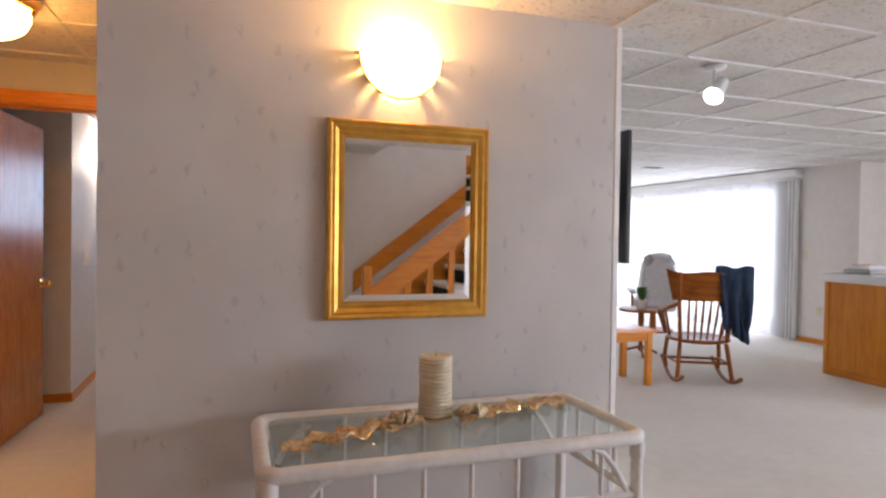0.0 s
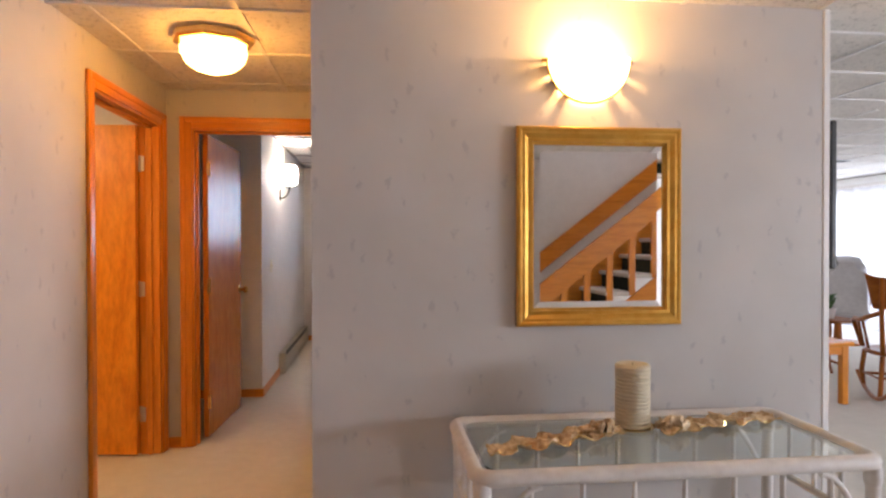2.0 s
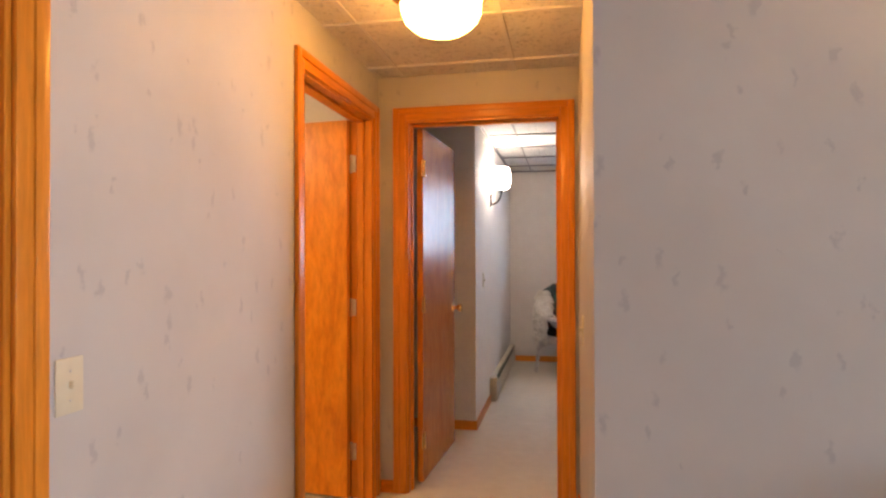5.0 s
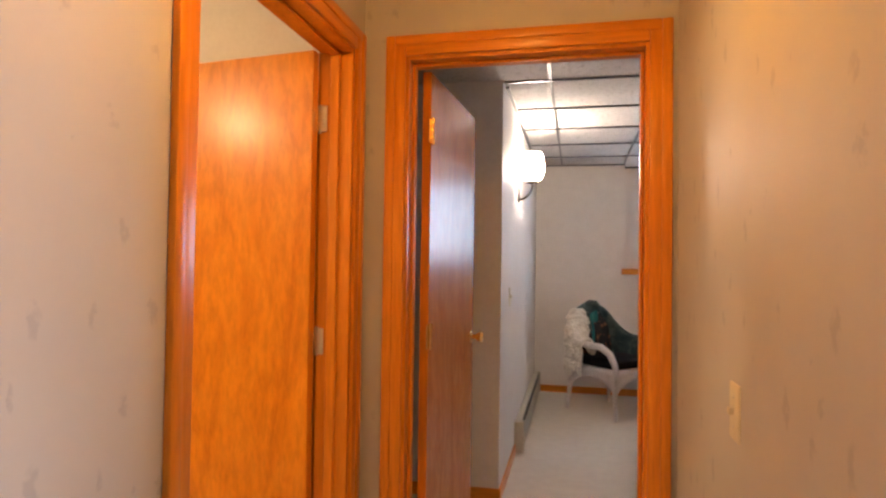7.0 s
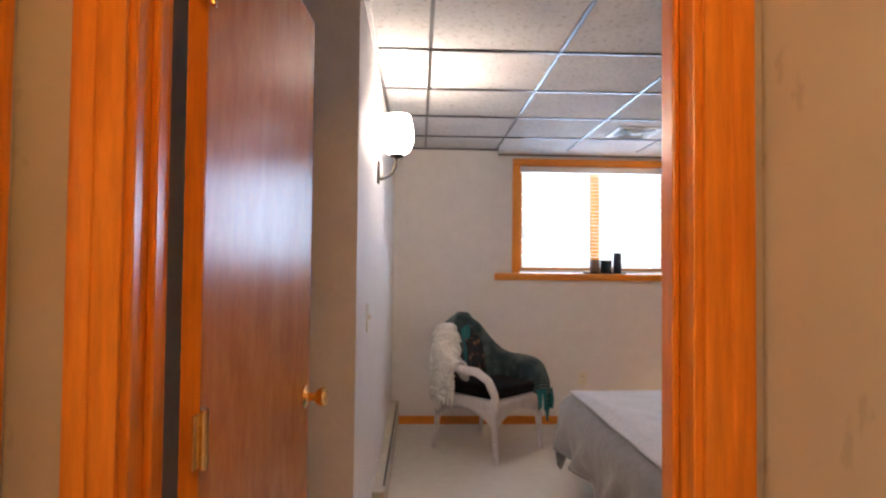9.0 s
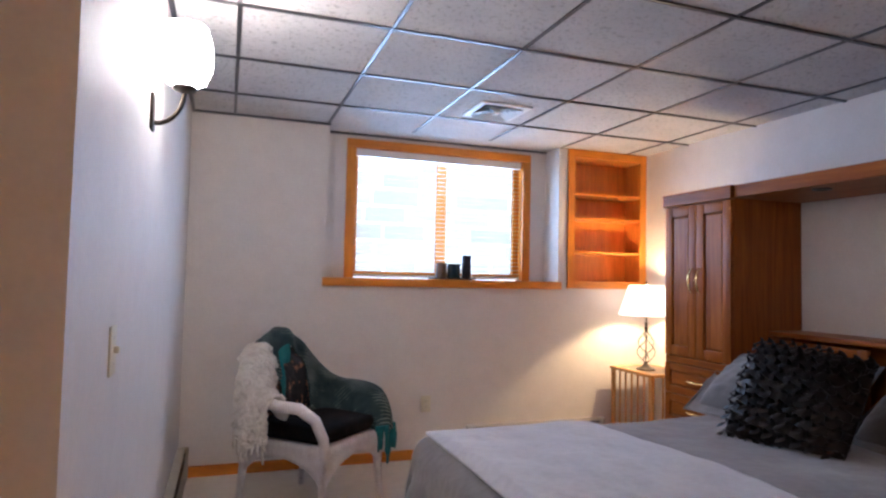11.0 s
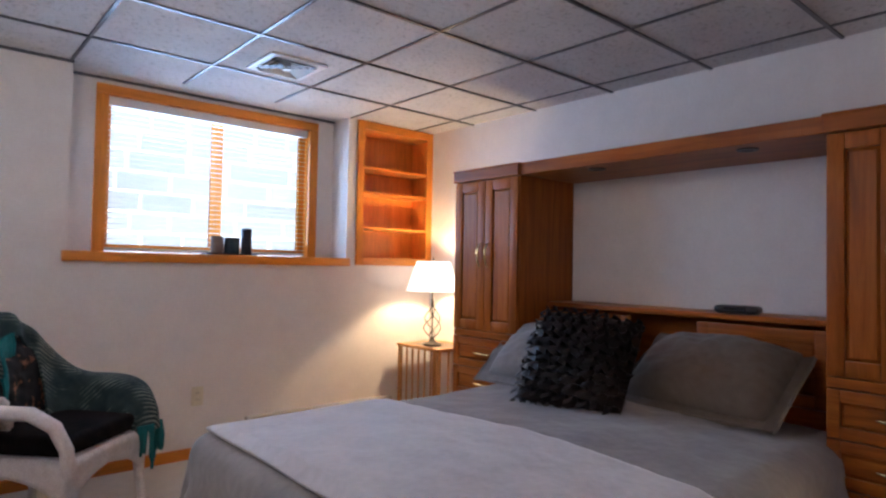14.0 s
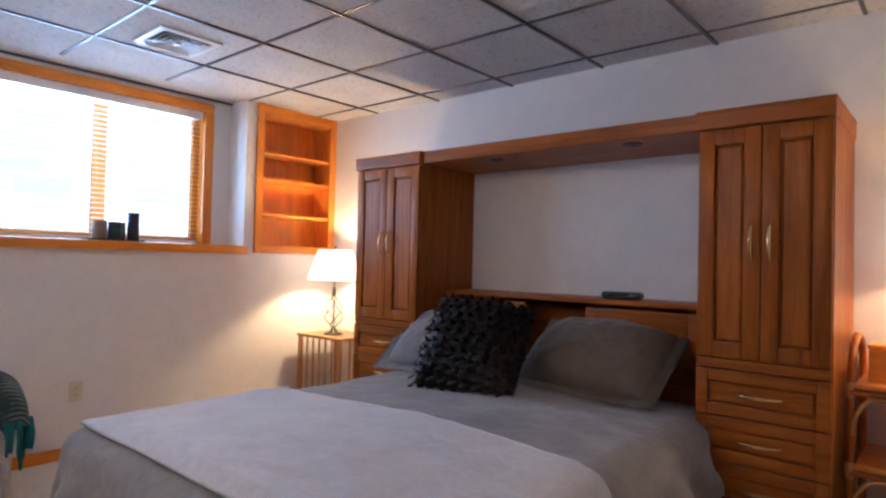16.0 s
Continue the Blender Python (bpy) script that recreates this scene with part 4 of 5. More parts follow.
def cage_lamp(m, label, group="cage lamps"):
    l = thing("table_lamp", m, label, "lamp", group)
    part("base", lathe([(0.002, 0), (0.068, 0), (0.07, 0.008), (0.05, 0.018), (0.03, 0.028), (0.016, 0.05), (0.012, 0.06)], 24), IRON, l, "dark bronze base", 50)
    for k in range(4):
        def p(u, k=k):
            a = k * math.pi / 2 + u * math.pi * 1.1
            r = 0.010 + 0.058 * math.sin(math.pi * u ** 0.8) ** 1.0
            return (r * math.cos(a), r * math.sin(a), 0.055 + 0.25 * u)
        part("cage_wire", tube(arc(p, 22), 0.0035, 6), IRON, l, smooth=60)
    part("stem", tube([(0, 0, 0.055), (0, 0, 0.44)], 0.005, 8), IRON, l)
    part("collar", lathe([(0.006, 0.30), (0.016, 0.315), (0.010, 0.335), (0.012, 0.36), (0.006, 0.37)], 16), IRON, l, smooth=50)
    bm = lathe([(0.20, 0.425), (0.195, 0.43), (0.125, 0.655), (0.123, 0.655), (0.193, 0.43), (0.198, 0.425)], 40)
    bmesh.ops.delete(bm, geom=[f for f in bm.faces if len(f.verts) > 4], context="FACES")
    part("shade", bm, SHADE_CLOTH, l, "lit white linen shade", 60)
    part("finial", lathe([(0.002, 0.655), (0.006, 0.66), (0.008, 0.675), (0.002, 0.69)], 12), IRON, l)
    part("harp", tube([(0, 0, 0.44), (0.05, 0, 0.50), (0.05, 0, 0.60), (0, 0, 0.657)], 0.002, 6), IRON, l)
    return l


cage_lamp(pose(3.46, 8.50, NT) @ Matrix.Diagonal((1, 1, 0.955, 1)), "twisted iron cage lamp with a lit white shade on the nightstand")

# ---- heaters ----
def heater(m, length, label):
    h = thing("baseboard_heater", m, label, "heater", "baseboard heaters")
    part("cover", boxes((0, length, -0.058, -0.052, 0.04, 0.165), (0, length, -0.058, 0, 0.02, 0.028), (0, length, -0.008, 0, 0.028, 0.21), (0, length, -0.046, 0, 0.20, 0.21), bevel=0.001), ENAMEL, h)
    part("end_cap", boxes((-0.075, 0.0, -0.064, 0, 0.012, 0.214), bevel=0.004), ENAMEL, h)
    part("end_cap", boxes((length, length + 0.03, -0.064, 0, 0.012, 0.214), bevel=0.004), ENAMEL, h)
    part("damper", boxes((0, length, -0.05, -0.012, 0.182, 0.186)), IRON, h, "dark louvre slot")
    part("fin_block", boxes((0.02, length - 0.02, -0.048, -0.012, 0.06, 0.15)), IRON, h)
    part("foot", boxes((-0.06, length + 0.02, -0.05, -0.01, 0.0, 0.013)), ENAMEL, h)


heater(pose(2.24, BY, 0), 1.04, "almond baseboard heater with a dark louvre under the window")
heater(pose(BX, 6.80, 0, 0, 0, 90), 1.92, "almond baseboard heater along the sconce wall")


# ---- sconce, outlets, switches, vent ----
sc = thing("wall_sconce", pose(BX, 6.82, 1.78), "lit opal glass sconce on a dark iron arm", "sconce")
part("back_plate", boxes((0.0, 0.012, -0.028, 0.028, -0.055, 0.065), bevel=0.006, seg=2), IRON, sc)
part("arm", tube(arc(lambda u: (0.012 + 0.085 * math.sin(u * math.pi / 2), 0.0, -0.03 + 0.11 * (1 - math.cos(u * math.pi / 2)))[0:3], 14), 0.008, 8), IRON, sc, smooth=60)
part("cup", lathe([(0.008, 0.075), (0.036, 0.085), (0.040, 0.10), (0.034, 0.10), (0.004, 0.092)], 20, m=pose(0.097, 0, 0)), IRON, sc, smooth=60)
bm = lathe([(0.036, 0.095), (0.066, 0.115), (0.082, 0.155), (0.085, 0.20), (0.078, 0.25), (0.064, 0.295), (0.061, 0.295), (0.075, 0.25), (0.081, 0.20), (0.078, 0.157), (0.063, 0.118), (0.034, 0.099)], 28, m=pose(0.097, 0, 0))
bmesh.ops.delete(bm, geom=[f for f in bm.faces if len(f.verts) > 4], context="FACES")
part("shade", bm, SHADE_BED, sc, "lit white opal glass shade", 180)


def plate(name, m, label, outlet):
    """A wall plate facing -y."""
    o = thing(name, m, label, "outlet" if outlet else "switch")
    part("cover_plate", boxes((-0.036, 0.036, -0.006, 0, -0.058, 0.058), bevel=0.003, seg=2), IVORY, o)
    if outlet:
        for z in (-0.02, 0.02):
            s = part("socket", boxes((-0.015, 0.015, -0.009, -0.005, z - 0.013, z + 0.013), bevel=0.004, seg=2), IVORY, o)
            part("slot", boxes((-0.007, -0.005, -0.0096, -0.0088, z - 0.005, z + 0.006), (0.005, 0.007, -0.0096, -0.0088, z - 0.005, z + 0.006)), BLACK, s)
    else:
        part("toggle", boxes((-0.005, 0.005, -0.018, -0.005, -0.006, 0.010), bevel=0.002), IVORY, o)
    for z in ((0.0,) if outlet else (-0.03, 0.03)):
        part("screw", lathe([(0.001, 0.0), (0.003, 0.0), (0.002, 0.0015), (0.001, 0.0015)], 8, m=pose(0, -0.006, z, 90, 0, 0)), STEEL, o)


plate("wall_outlet", pose(1.857, BY, 0.38), "ivory double outlet on the white bedroom wall", True)
plate("light_switch", pose(BX, 6.30, 1.09, 0, 0, 90), "ivory light switch on the sconce wall", False)
plate("light_switch", pose(XL, 2.452, 1.035, 0, 0, 90), "ivory light switch on the wallpapered hall wall", False)
plate("light_switch", pose(XR, 3.86, 1.0, 0, 0, -90), "ivory light switch on the opposite hall wall", False)

vent = thing("ceiling_vent", pose(2.025, 8.09, H), "white square four-way ceiling vent", "vent")
# dark sheet: the shade in the louvre gaps is given by its colour
part("backing", boxes((-0.13, 0.13, -0.13, 0.13, -0.006, -0.0055 + 0.004)), GRID_DARK, vent, "dark sheet giving the duct's shade by its colour behind the louvres")
part("frame", boxes((-0.165, 0.165, -0.165, -0.125, -0.012, -0.001), (-0.165, 0.165, 0.125, 0.165, -0.012, -0.001), (-0.165, -0.125, -0.125, 0.125, -0.012, -0.001), (0.125, 0.165, -0.125, 0.125, -0.012, -0.001), bevel=0.002), TRIMPAINT, vent)
for k in range(4):
    r = 0.122 - 0.029 * k
    for a in range(4):
        bm = bmesh.new()
        v = [bm.verts.new(p) for p in ((-r, -r, -0.024), (r, -r, -0.024), (r - 0.024, -r + 0.024, -0.010), (-r + 0.024, -r + 0.024, -0.010))]
        bm.faces.new(v)
        bmesh.ops.solidify(bm, geom=bm.faces[:], thickness=0.0015)
        f = part("louvre", bm, TRIMPAINT, vent, smooth=None)
        f.rotation_euler = (0, 0, a * math.pi / 2)
part("centre", boxes((-0.018, 0.018, -0.018, 0.018, -0.024, -0.01)), TRIMPAINT, vent)


# ---- bedroom: wicker chair with blankets ----
CH = pose(0.965, 8.17, 0, 0, 0, 44) @ Matrix.Diagonal((0.92, 0.95, 1.0, 1.0))
chair = thing("wicker_chair", CH, "white painted wicker armchair draped with blankets", "chair")


def hoop(u):
    """The top rail, from the right front foot round the back to the left. Local front is -y."""
    if u < 0:
        k = min(1.0, -u / 0.24)
        more = max(0.0, -u - 0.24)
        return Vector((0.325 - 0.02 * k ** 3, -0.02 - 0.285 * math.sin(k * 1.45), 0.60 - 0.13 * k ** 3 - more))
    a = math.pi * u
    x, y = 0.325 * math.cos(a), 0.30 * math.sin(a) ** 0.8 - 0.02
    s = math.sin(a)
    z = 0.60 + 0.31 * s ** 1.7
    return Vector((x * (1 + 0.04 * s), y, z))


def rail_path():
    front = lambda side: [Vector((side * 0.27, -0.31, 0.36)), Vector((side * 0.295, -0.315, 0.46)), Vector((side * 0.31, -0.27, 0.55)), Vector((side * 0.32, -0.17, 0.60))]
    return front(1) + [hoop(u) for u in [i / 24 for i in range(25)]] + front(-1)[::-1]


def band(points, wide, thick, bm=None):
    """A flat woven band along points, wide across and rounded."""
    bm = bm or bmesh.new()
    rings = []
    for i, p in enumerate(points):
        d = (points[min(i + 1, len(points) - 1)] - points[max(i - 1, 0)]).normalized()
        out = Vector((p.x, p.y * 0.8, 0)).normalized()
        up = d.cross(out).normalized()
        out = up.cross(d).normalized()
        rings.append([bm.verts.new(p + out * (wide * math.cos(k * math.pi / 5)) + up * (thick * math.sin(k * math.pi / 5))) for k in range(10)])
    for a, b in zip(rings, rings[1:]):
        for k in range(10):
            bm.faces.new((a[k], a[(k + 1) % 10], b[(k + 1) % 10], b[k]))
    return bm


part("arm_rail", band(rail_path(), 0.042, 0.029), WICKER, chair, smooth=180)
part("back_shell", sheet(lambda u, v: (lambda h: Vector((h.x * (0.80 + 0.18 * v), h.y * (0.84 + 0.14 * v), 0.38 + (h.z - 0.38) * v)))(hoop(0.14 + 0.72 * u)), 40, 12, 0.014), WICKER, chair, smooth=180)
for sx, sy in ((1, -1), (-1, -1), (1, 1), (-1, 1)):
    x, y = sx * 0.275, -0.30 if sy < 0 else 0.26
    part("leg", tube([(x * 0.96, y * 0.96, 0.37), (x, y, 0.20), (x * 1.04, y * 1.08, 0.0)], 0.024, 10, taper=lambda u: 1.15 - 0.45 * u), WICKER, chair, smooth=60)
loop = [(0.29, -0.32), (-0.29, -0.32), (-0.29, 0.27), (0.29, 0.27)]
for i in range(4):
    (xa, ya), (xb, yb) = loop[i], loop[(i + 1) % 4]
    part("apron", sheet(lambda u, v, xa=xa, ya=ya, xb=xb, yb=yb: Vector((xa + (xb - xa) * u, ya + (yb - ya) * u, 0.405 - v * (0.07 + 0.10 * (2 * u - 1) ** 4 + 0.05 * abs(2 * u - 1)))), 20, 4, 0.016), WICKER, chair, smooth=180)
part("seat", boxes((-0.285, 0.285, -0.315, 0.265, 0.385, 0.41), bevel=0.008), WICKER, chair)

seatc = thing("seat_cushion", CH @ pose(0, -0.02, 0.411), "black patterned seat cushion on the wicker chair", "cushion")
part("pad", boxes((-0.26, 0.26, -0.275, 0.235, 0.0, 0.085), bevel=0.035, seg=4), CUSHION, seatc, smooth=180)
FLORAL = noisy("dark_floral", (0.010, 0.010, 0.012), (0.30, 0.13, 0.075), 26, 0.85, 0.3, fine=2.0)
_e = FLORAL.node_tree.nodes["Color Ramp"].color_ramp.elements
_e[0].position, _e[1].position = 0.55, 0.63
backc = thing("back_cushion", CH @ pose(0.01, 0.165, 0.48, -16, 0, 0), "dark floral cushion against the chair back", "cushion")
part("pad", pillow_mesh(0.50, 0.40, 0.15, 12.0), FLORAL, backc, smooth=180)


def over_back(u0, u1, drop_out, drop_in, lift, wob, seed, ruffle=0.0):
    """Cloth over the chair's back rail: outer fall, over the rail, inner fall; the falls vary along the rail."""
    def f(u, v):
        w = u0 + (u1 - u0) * u
        h = hoop(w)
        out = Vector((h.x, max(h.y, 0.0), 0)).normalized()
        edge = 0.05 * noise.noise(Vector((u * 4, seed, 2.0)))
        do, di = drop_out(w) + edge, drop_in(w) - edge
        s = -do + (do + di) * v
        k = wob * (0.5 + 0.8 * noise.noise(Vector((u * 5 + seed, s * 4, seed))) + 0.35 * math.sin(u * 23 + seed + 5 * s + 2 * math.sin(u * 9)))
        k = max(0.0, k)
        r = 0.046 + lift
        bend = 1.4 * min(1.0, max(0.0, -w) / 0.24) ** 2
        top = Vector((0, -math.sin(bend), math.cos(bend)))
        if s < -0.06:
            p = h + out * (r + 0.03 * (-s)) + Vector((0, 0, s + 0.03))
        elif s > 0.06:
            p = h - out * (r + 0.12 * min(1, (s - 0.06) * 3)) - Vector((0, 0, s - 0.03))
        else:
            a = (s + 0.06) / 0.12 * math.pi
            p = h + out * (r * math.cos(a)) + Vector((0, 0, -0.03)) + top * ((r + 0.014) * math.sin(a))
        p = p + out * k * (1 if s < 0 else -1) + Vector((0, 0, k * 0.5))
        if ruffle:
            q = Vector((u * 26, s * 34, seed))
            p = p + out * (ruffle * (abs(noise.noise(q)) * 2.2 - 0.3)) + Vector((0, 0, ruffle * noise.noise(q * 0.7)))
        return p
    return f


def smooth_step(a, b, x):
    t = min(1.0, max(0.0, (x - a) / (b - a)))
    return t * t * (3 - 2 * t)


teal = thing("teal_blanket", CH, "dark teal knitted blanket over the chair back and arm", "blanket")
teal_f = over_back(-0.30, 0.70, lambda w: 0.17 + 0.02 * smooth_step(-0.02, -0.2, w), lambda w: 0.15 - 0.04 * smooth_step(-0.1, -0.3, w) + 0.20 * smooth_step(0.02, 0.12, w) - 0.26 * smooth_step(0.14, 0.34, w) + 0.10 * smooth_step(0.60, 0.68, w), 0.014, 0.034, 2.0)
part("cloth", sheet(teal_f, 84, 44, 0.012), TEAL, teal, smooth=180)
rnd = random.Random(5)
for i in range(22):
    p = teal_f(0.0, 0.12 + 0.66 * i / 21)
    sway = Vector((rnd.uniform(-0.008, 0.010), rnd.uniform(-0.010, 0.010), 0))
    part("fringe", tube([p + Vector((0, 0.006, 0.03)), p + Vector((0, -0.004, -0.04)) + sway, p + Vector((0, -0.002, -rnd.uniform(0.10, 0.12))) + sway], 0.011, 6, taper=lambda u: 1 - 0.35 * u), TEALDARK, teal, "bright teal fringe" if i == 0 else "")
for i in range(12):
    p = teal_f(0.80 + 0.19 * i / 11, 1.0)
    part("fringe", tube([p + Vector((0, 0, 0.02)), p + Vector((0.004, -0.01, -0.03)), p + Vector((0.0, -0.012, -rnd.uniform(0.08, 0.12)))], 0.010, 6, taper=lambda u: 1 - 0.35 * u), TEALDARK, teal)
knit = thing("knitted_throw", CH, "cream chunky knit throw over the chair back", "blanket")
knit_f = over_back(0.685, 1.0, lambda w: 0.40 - 0.16 * smooth_step(0.72, 1.0, w), lambda w: 0.11, 0.026, 0.03, 7.0, 0.020)
part("cloth", sheet(knit_f, 110, 100, 0.016), KNIT, knit, smooth=180)
for i in range(16):
    p = knit_f(0.03 + 0.94 * i / 15, 0.0)
    part("tassel", tube([p + Vector((0, 0, 0.02)), p + Vector((rnd.uniform(-0.006, 0.006), 0.004, -0.03)), p + Vector((rnd.uniform(-0.01, 0.01), 0.006, -rnd.uniform(0.05, 0.07)))], 0.010, 6, taper=lambda u: 1 - 0.3 * u), KNIT, knit)

# ---- bedroom: corner beside the right cabinet ----
stand = thing("rattan_shelf", pose(3.33, 4.76, 0), "dark rattan shelf unit with looped ends and wooden boards", "shelf")
sw, sl = HX - 3.33 - 0.02, 0.505
for y in (0.0, sl):
    part("end_loop", tube([(0.0, y, 0.0), (0.0, y, 0.72)] + arc(lambda u, y=y: (sw / 2 - sw / 2 * math.cos(math.pi * u), y, 0.76 + 0.165 * math.sin(math.pi * u)), 16) + [(sw, y, 0.72), (sw, y, 0.0)], 0.015, 10), CABINET["Z"], stand, "dark bent rattan loop", 60)
    for z in (0.43, 0.13):
        part("end_rail", tube([(0.0, y, z), (sw, y, z)], 0.011, 8), CABINET["X"], stand)
for z in (0.762, 0.458, 0.158):
    part("shelf_board", boxes((-0.02, sw, 0.014, sl - 0.014, z - 0.022, z), bevel=0.005, seg=2), OAK["Y"], stand)
    part("front_rail", tube([(-0.012, 0.0, z - 0.036), (-0.012, sl, z - 0.036)], 0.012, 8), CABINET["Y"], stand)
    if z > 0.4:
        part("bent_brace", tube([(-0.012, 0.012, z - 0.20)] + arc(lambda u, z=z: (-0.012, sl / 2 - (sl / 2 - 0.012) * math.cos(math.pi * u), z - 0.16 + 0.105 * min(1.0, 1.6 * math.sin(math.pi * u))), 20) + [(-0.012, sl - 0.012, z - 0.20)], 0.009, 8), PINE, stand, smooth=60)
        for y in (0.0, sl):
            part("binding", lathe([(0.017, -0.03), (0.020, -0.022), (0.020, 0.022), (0.017, 0.03)], 12, m=pose(0.0, y, z - 0.03)), PINE, stand, "paler cane binding", 60)
cage_lamp(pose(3.50, 4.93, 0.7625), "iron cage lamp with a lit shade on the rattan shelf")
boxw = thing("wooden_box", pose(3.37, 5.13, 0.7625), "small orange wooden box on the rattan shelf", "box")
part("carcass", boxes((0, 0.13, 0, 0.085, 0.0, 0.125), bevel=0.004), OAK["Y"], boxw)
part("lid", boxes((-0.004, 0.134, -0.004, 0.089, 0.126, 0.145), bevel=0.004), OAK["Y"], boxw)


# ---- hall: mirror, sconce, lamp ----
MX0, MX1, MZ0, MZ1 = 1.775, 2.455, 0.968, 1.762
mirror = thing("gilt_mirror", pose((MX0 + MX1) / 2, YM, MZ0), "gold rimmed wall mirror hanging above the white console", "mirror")
mw, mh = (MX1 - MX0) / 2, MZ1 - MZ0


def moulding(corners, profile):
    """A mitred frame: profile of (inset, depth) pairs carried round a rectangle."""
    bm = bmesh.new()
    loops = []
    for inset, depth in profile:
        loops.append([bm.verts.new((x - math.copysign(inset, x), -depth, z + (inset if k < 2 else -inset))) for k, (x, z) in enumerate(corners)])
    for a, b in zip(loops, loops[1:]):
        for k in range(4):
            bm.faces.new((a[k], a[(k + 1) % 4], b[(k + 1) % 4], b[k]))
    return bm


corners = [(-mw, 0), (mw, 0), (mw, mh), (-mw, mh)]
part("frame", moulding(corners, [(0.0, 0.0), (0.0, 0.026), (0.006, 0.034), (0.014, 0.034), (0.02, 0.029), (0.030, 0.031), (0.046, 0.020), (0.052, 0.022), (0.060, 0.022), (0.062, 0.014), (0.070, 0.012), (0.072, 0.004)]), GOLD, mirror, "moulded gold leaf frame", 30)
part("glass", boxes((-mw + 0.096, mw - 0.096, -0.0075, -0.004, 0.096, mh - 0.096)), MIRROR, mirror, "clear mirror glass", None)
ib = [(-mw + 0.07, 0.07), (mw - 0.07, 0.07), (mw - 0.07, mh - 0.07), (-mw + 0.07, mh - 0.07)]
part("glass_bevel", moulding(ib, [(0.0, 0.0045), (0.026, 0.0075)]), MIRROR, mirror, "", None)

ws = thing("mirror_sconce", pose(2.065, YM, 2.025), "lit half-bowl glass sconce with a brass rim", "sconce")
bm = bmesh.new()
R = 0.165
rows = []
for j in range(13):
    phi = math.pi / 2 * j / 12
    row = []
    for i in range(33):
        a = math.pi * i / 32
        r = R * math.cos(phi) * (1 + 0.018 * math.cos(18 * a))
        row.append(bm.verts.new((-r * math.cos(a), -0.030 - 0.10 * math.cos(phi) * math.sin(a) * (1 + 0.03 * math.cos(18 * a)), -R * 0.98 * math.sin(phi))))
    rows.append(row)
for a, b in zip(rows, rows[1:]):
    for i in range(32):
        bm.faces.new((a[i], a[i + 1], b[i + 1], b[i]))
bmesh.ops.remove_doubles(bm, verts=bm.verts[:], dist=0.0002)
part("bowl", bm, SHADE_WARM, ws, "lit fluted glass half bowl", 180)
# added blocks that split the bulb's light into rays on the wall
for a, hw in ((0.22, 0.020), (0.62, 0.024), (1.02, 0.014), (2.16, 0.016), (2.58, 0.022), (2.94, 0.018)):
    part("ray_blocker", boxes((-hw, hw, -0.03, 0.0, -0.003, 0.003)), BRASS, ws).matrix_basis = pose(-(R - 0.004) * math.cos(a), 0, -(R - 0.004) * math.sin(a), 0, math.degrees(-a) + 90, 0)
part("rim", tube(arc(lambda u: (-(R + 0.004) * math.cos(math.pi * u), -0.030, -(R + 0.004) * math.sin(math.pi * u)), 32), 0.0055, 8), BRASS, ws, "thin brass rim against the wall", 60)
for s in (-1, 1):
    part("clip", boxes((s * 0.172 - 0.014, s * 0.172 + 0.014, -0.02, 0.0, -0.006, 0.008), bevel=0.002), BRASS, ws)

hl = thing("ceiling_light", pose(0.462, 3.55, HH), "lit frosted glass ceiling light on an octagonal base", "lamp")
part("base", lathe([(0.10, 0.0), (0.172, -0.003), (0.190, -0.012), (0.186, -0.034), (0.168, -0.046), (0.10, -0.047)], 8), BRASS, hl, "octagonal brass base", 20)
part("bowl", lathe([(0.138, -0.046), (0.149, -0.060), (0.147, -0.090), (0.130, -0.128), (0.092, -0.158), (0.046, -0.174), (0.002, -0.178)], 40, flute=0.012, lobes=20), SHADE_HALL, hl, "lit ribbed glass bowl", 180)


# ---- hall: console table ----
CT = 0.63
con = thing("console_table", pose(2.165, 2.607, 0), "white rattan console table with a glass top", "table")
cw, cd = 0.645, 0.28


def rounded(w, d, r, n=6):
    pts = []
    for cx, cy, a0 in ((w - r, d - r, 0), (-w + r, d - r, 90), (-w + r, -d + r, 180), (w - r, -d + r, 270)):
        pts += [(cx + r * math.cos(radians(a0 + 90 * k / n)), cy + r * math.sin(radians(a0 + 90 * k / n))) for k in range(n + 1)]
    return pts


part("top_rail", tube([(x, y, CT - 0.025) for x, y in rounded(cw, cd, 0.05)], 0.025, 10, closed=True), RATTAN, con, smooth=60)
bm = bmesh.new()
pts = rounded(cw - 0.035, cd - 0.035, 0.05)
lo, hi = [bm.verts.new((x, y, CT - 0.022)) for x, y in pts], [bm.verts.new((x, y, CT - 0.014)) for x, y in pts]
bm.faces.new(lo[::-1]); bm.faces.new(hi)
for i in range(len(pts)):
    bm.faces.new((lo[i], lo[(i + 1) % len(pts)], hi[(i + 1) % len(pts)], hi[i]))
gt = part("glass_top", bm, GLASS_GREEN, con, "greenish inset glass top", None)
gt.visible_shadow = False
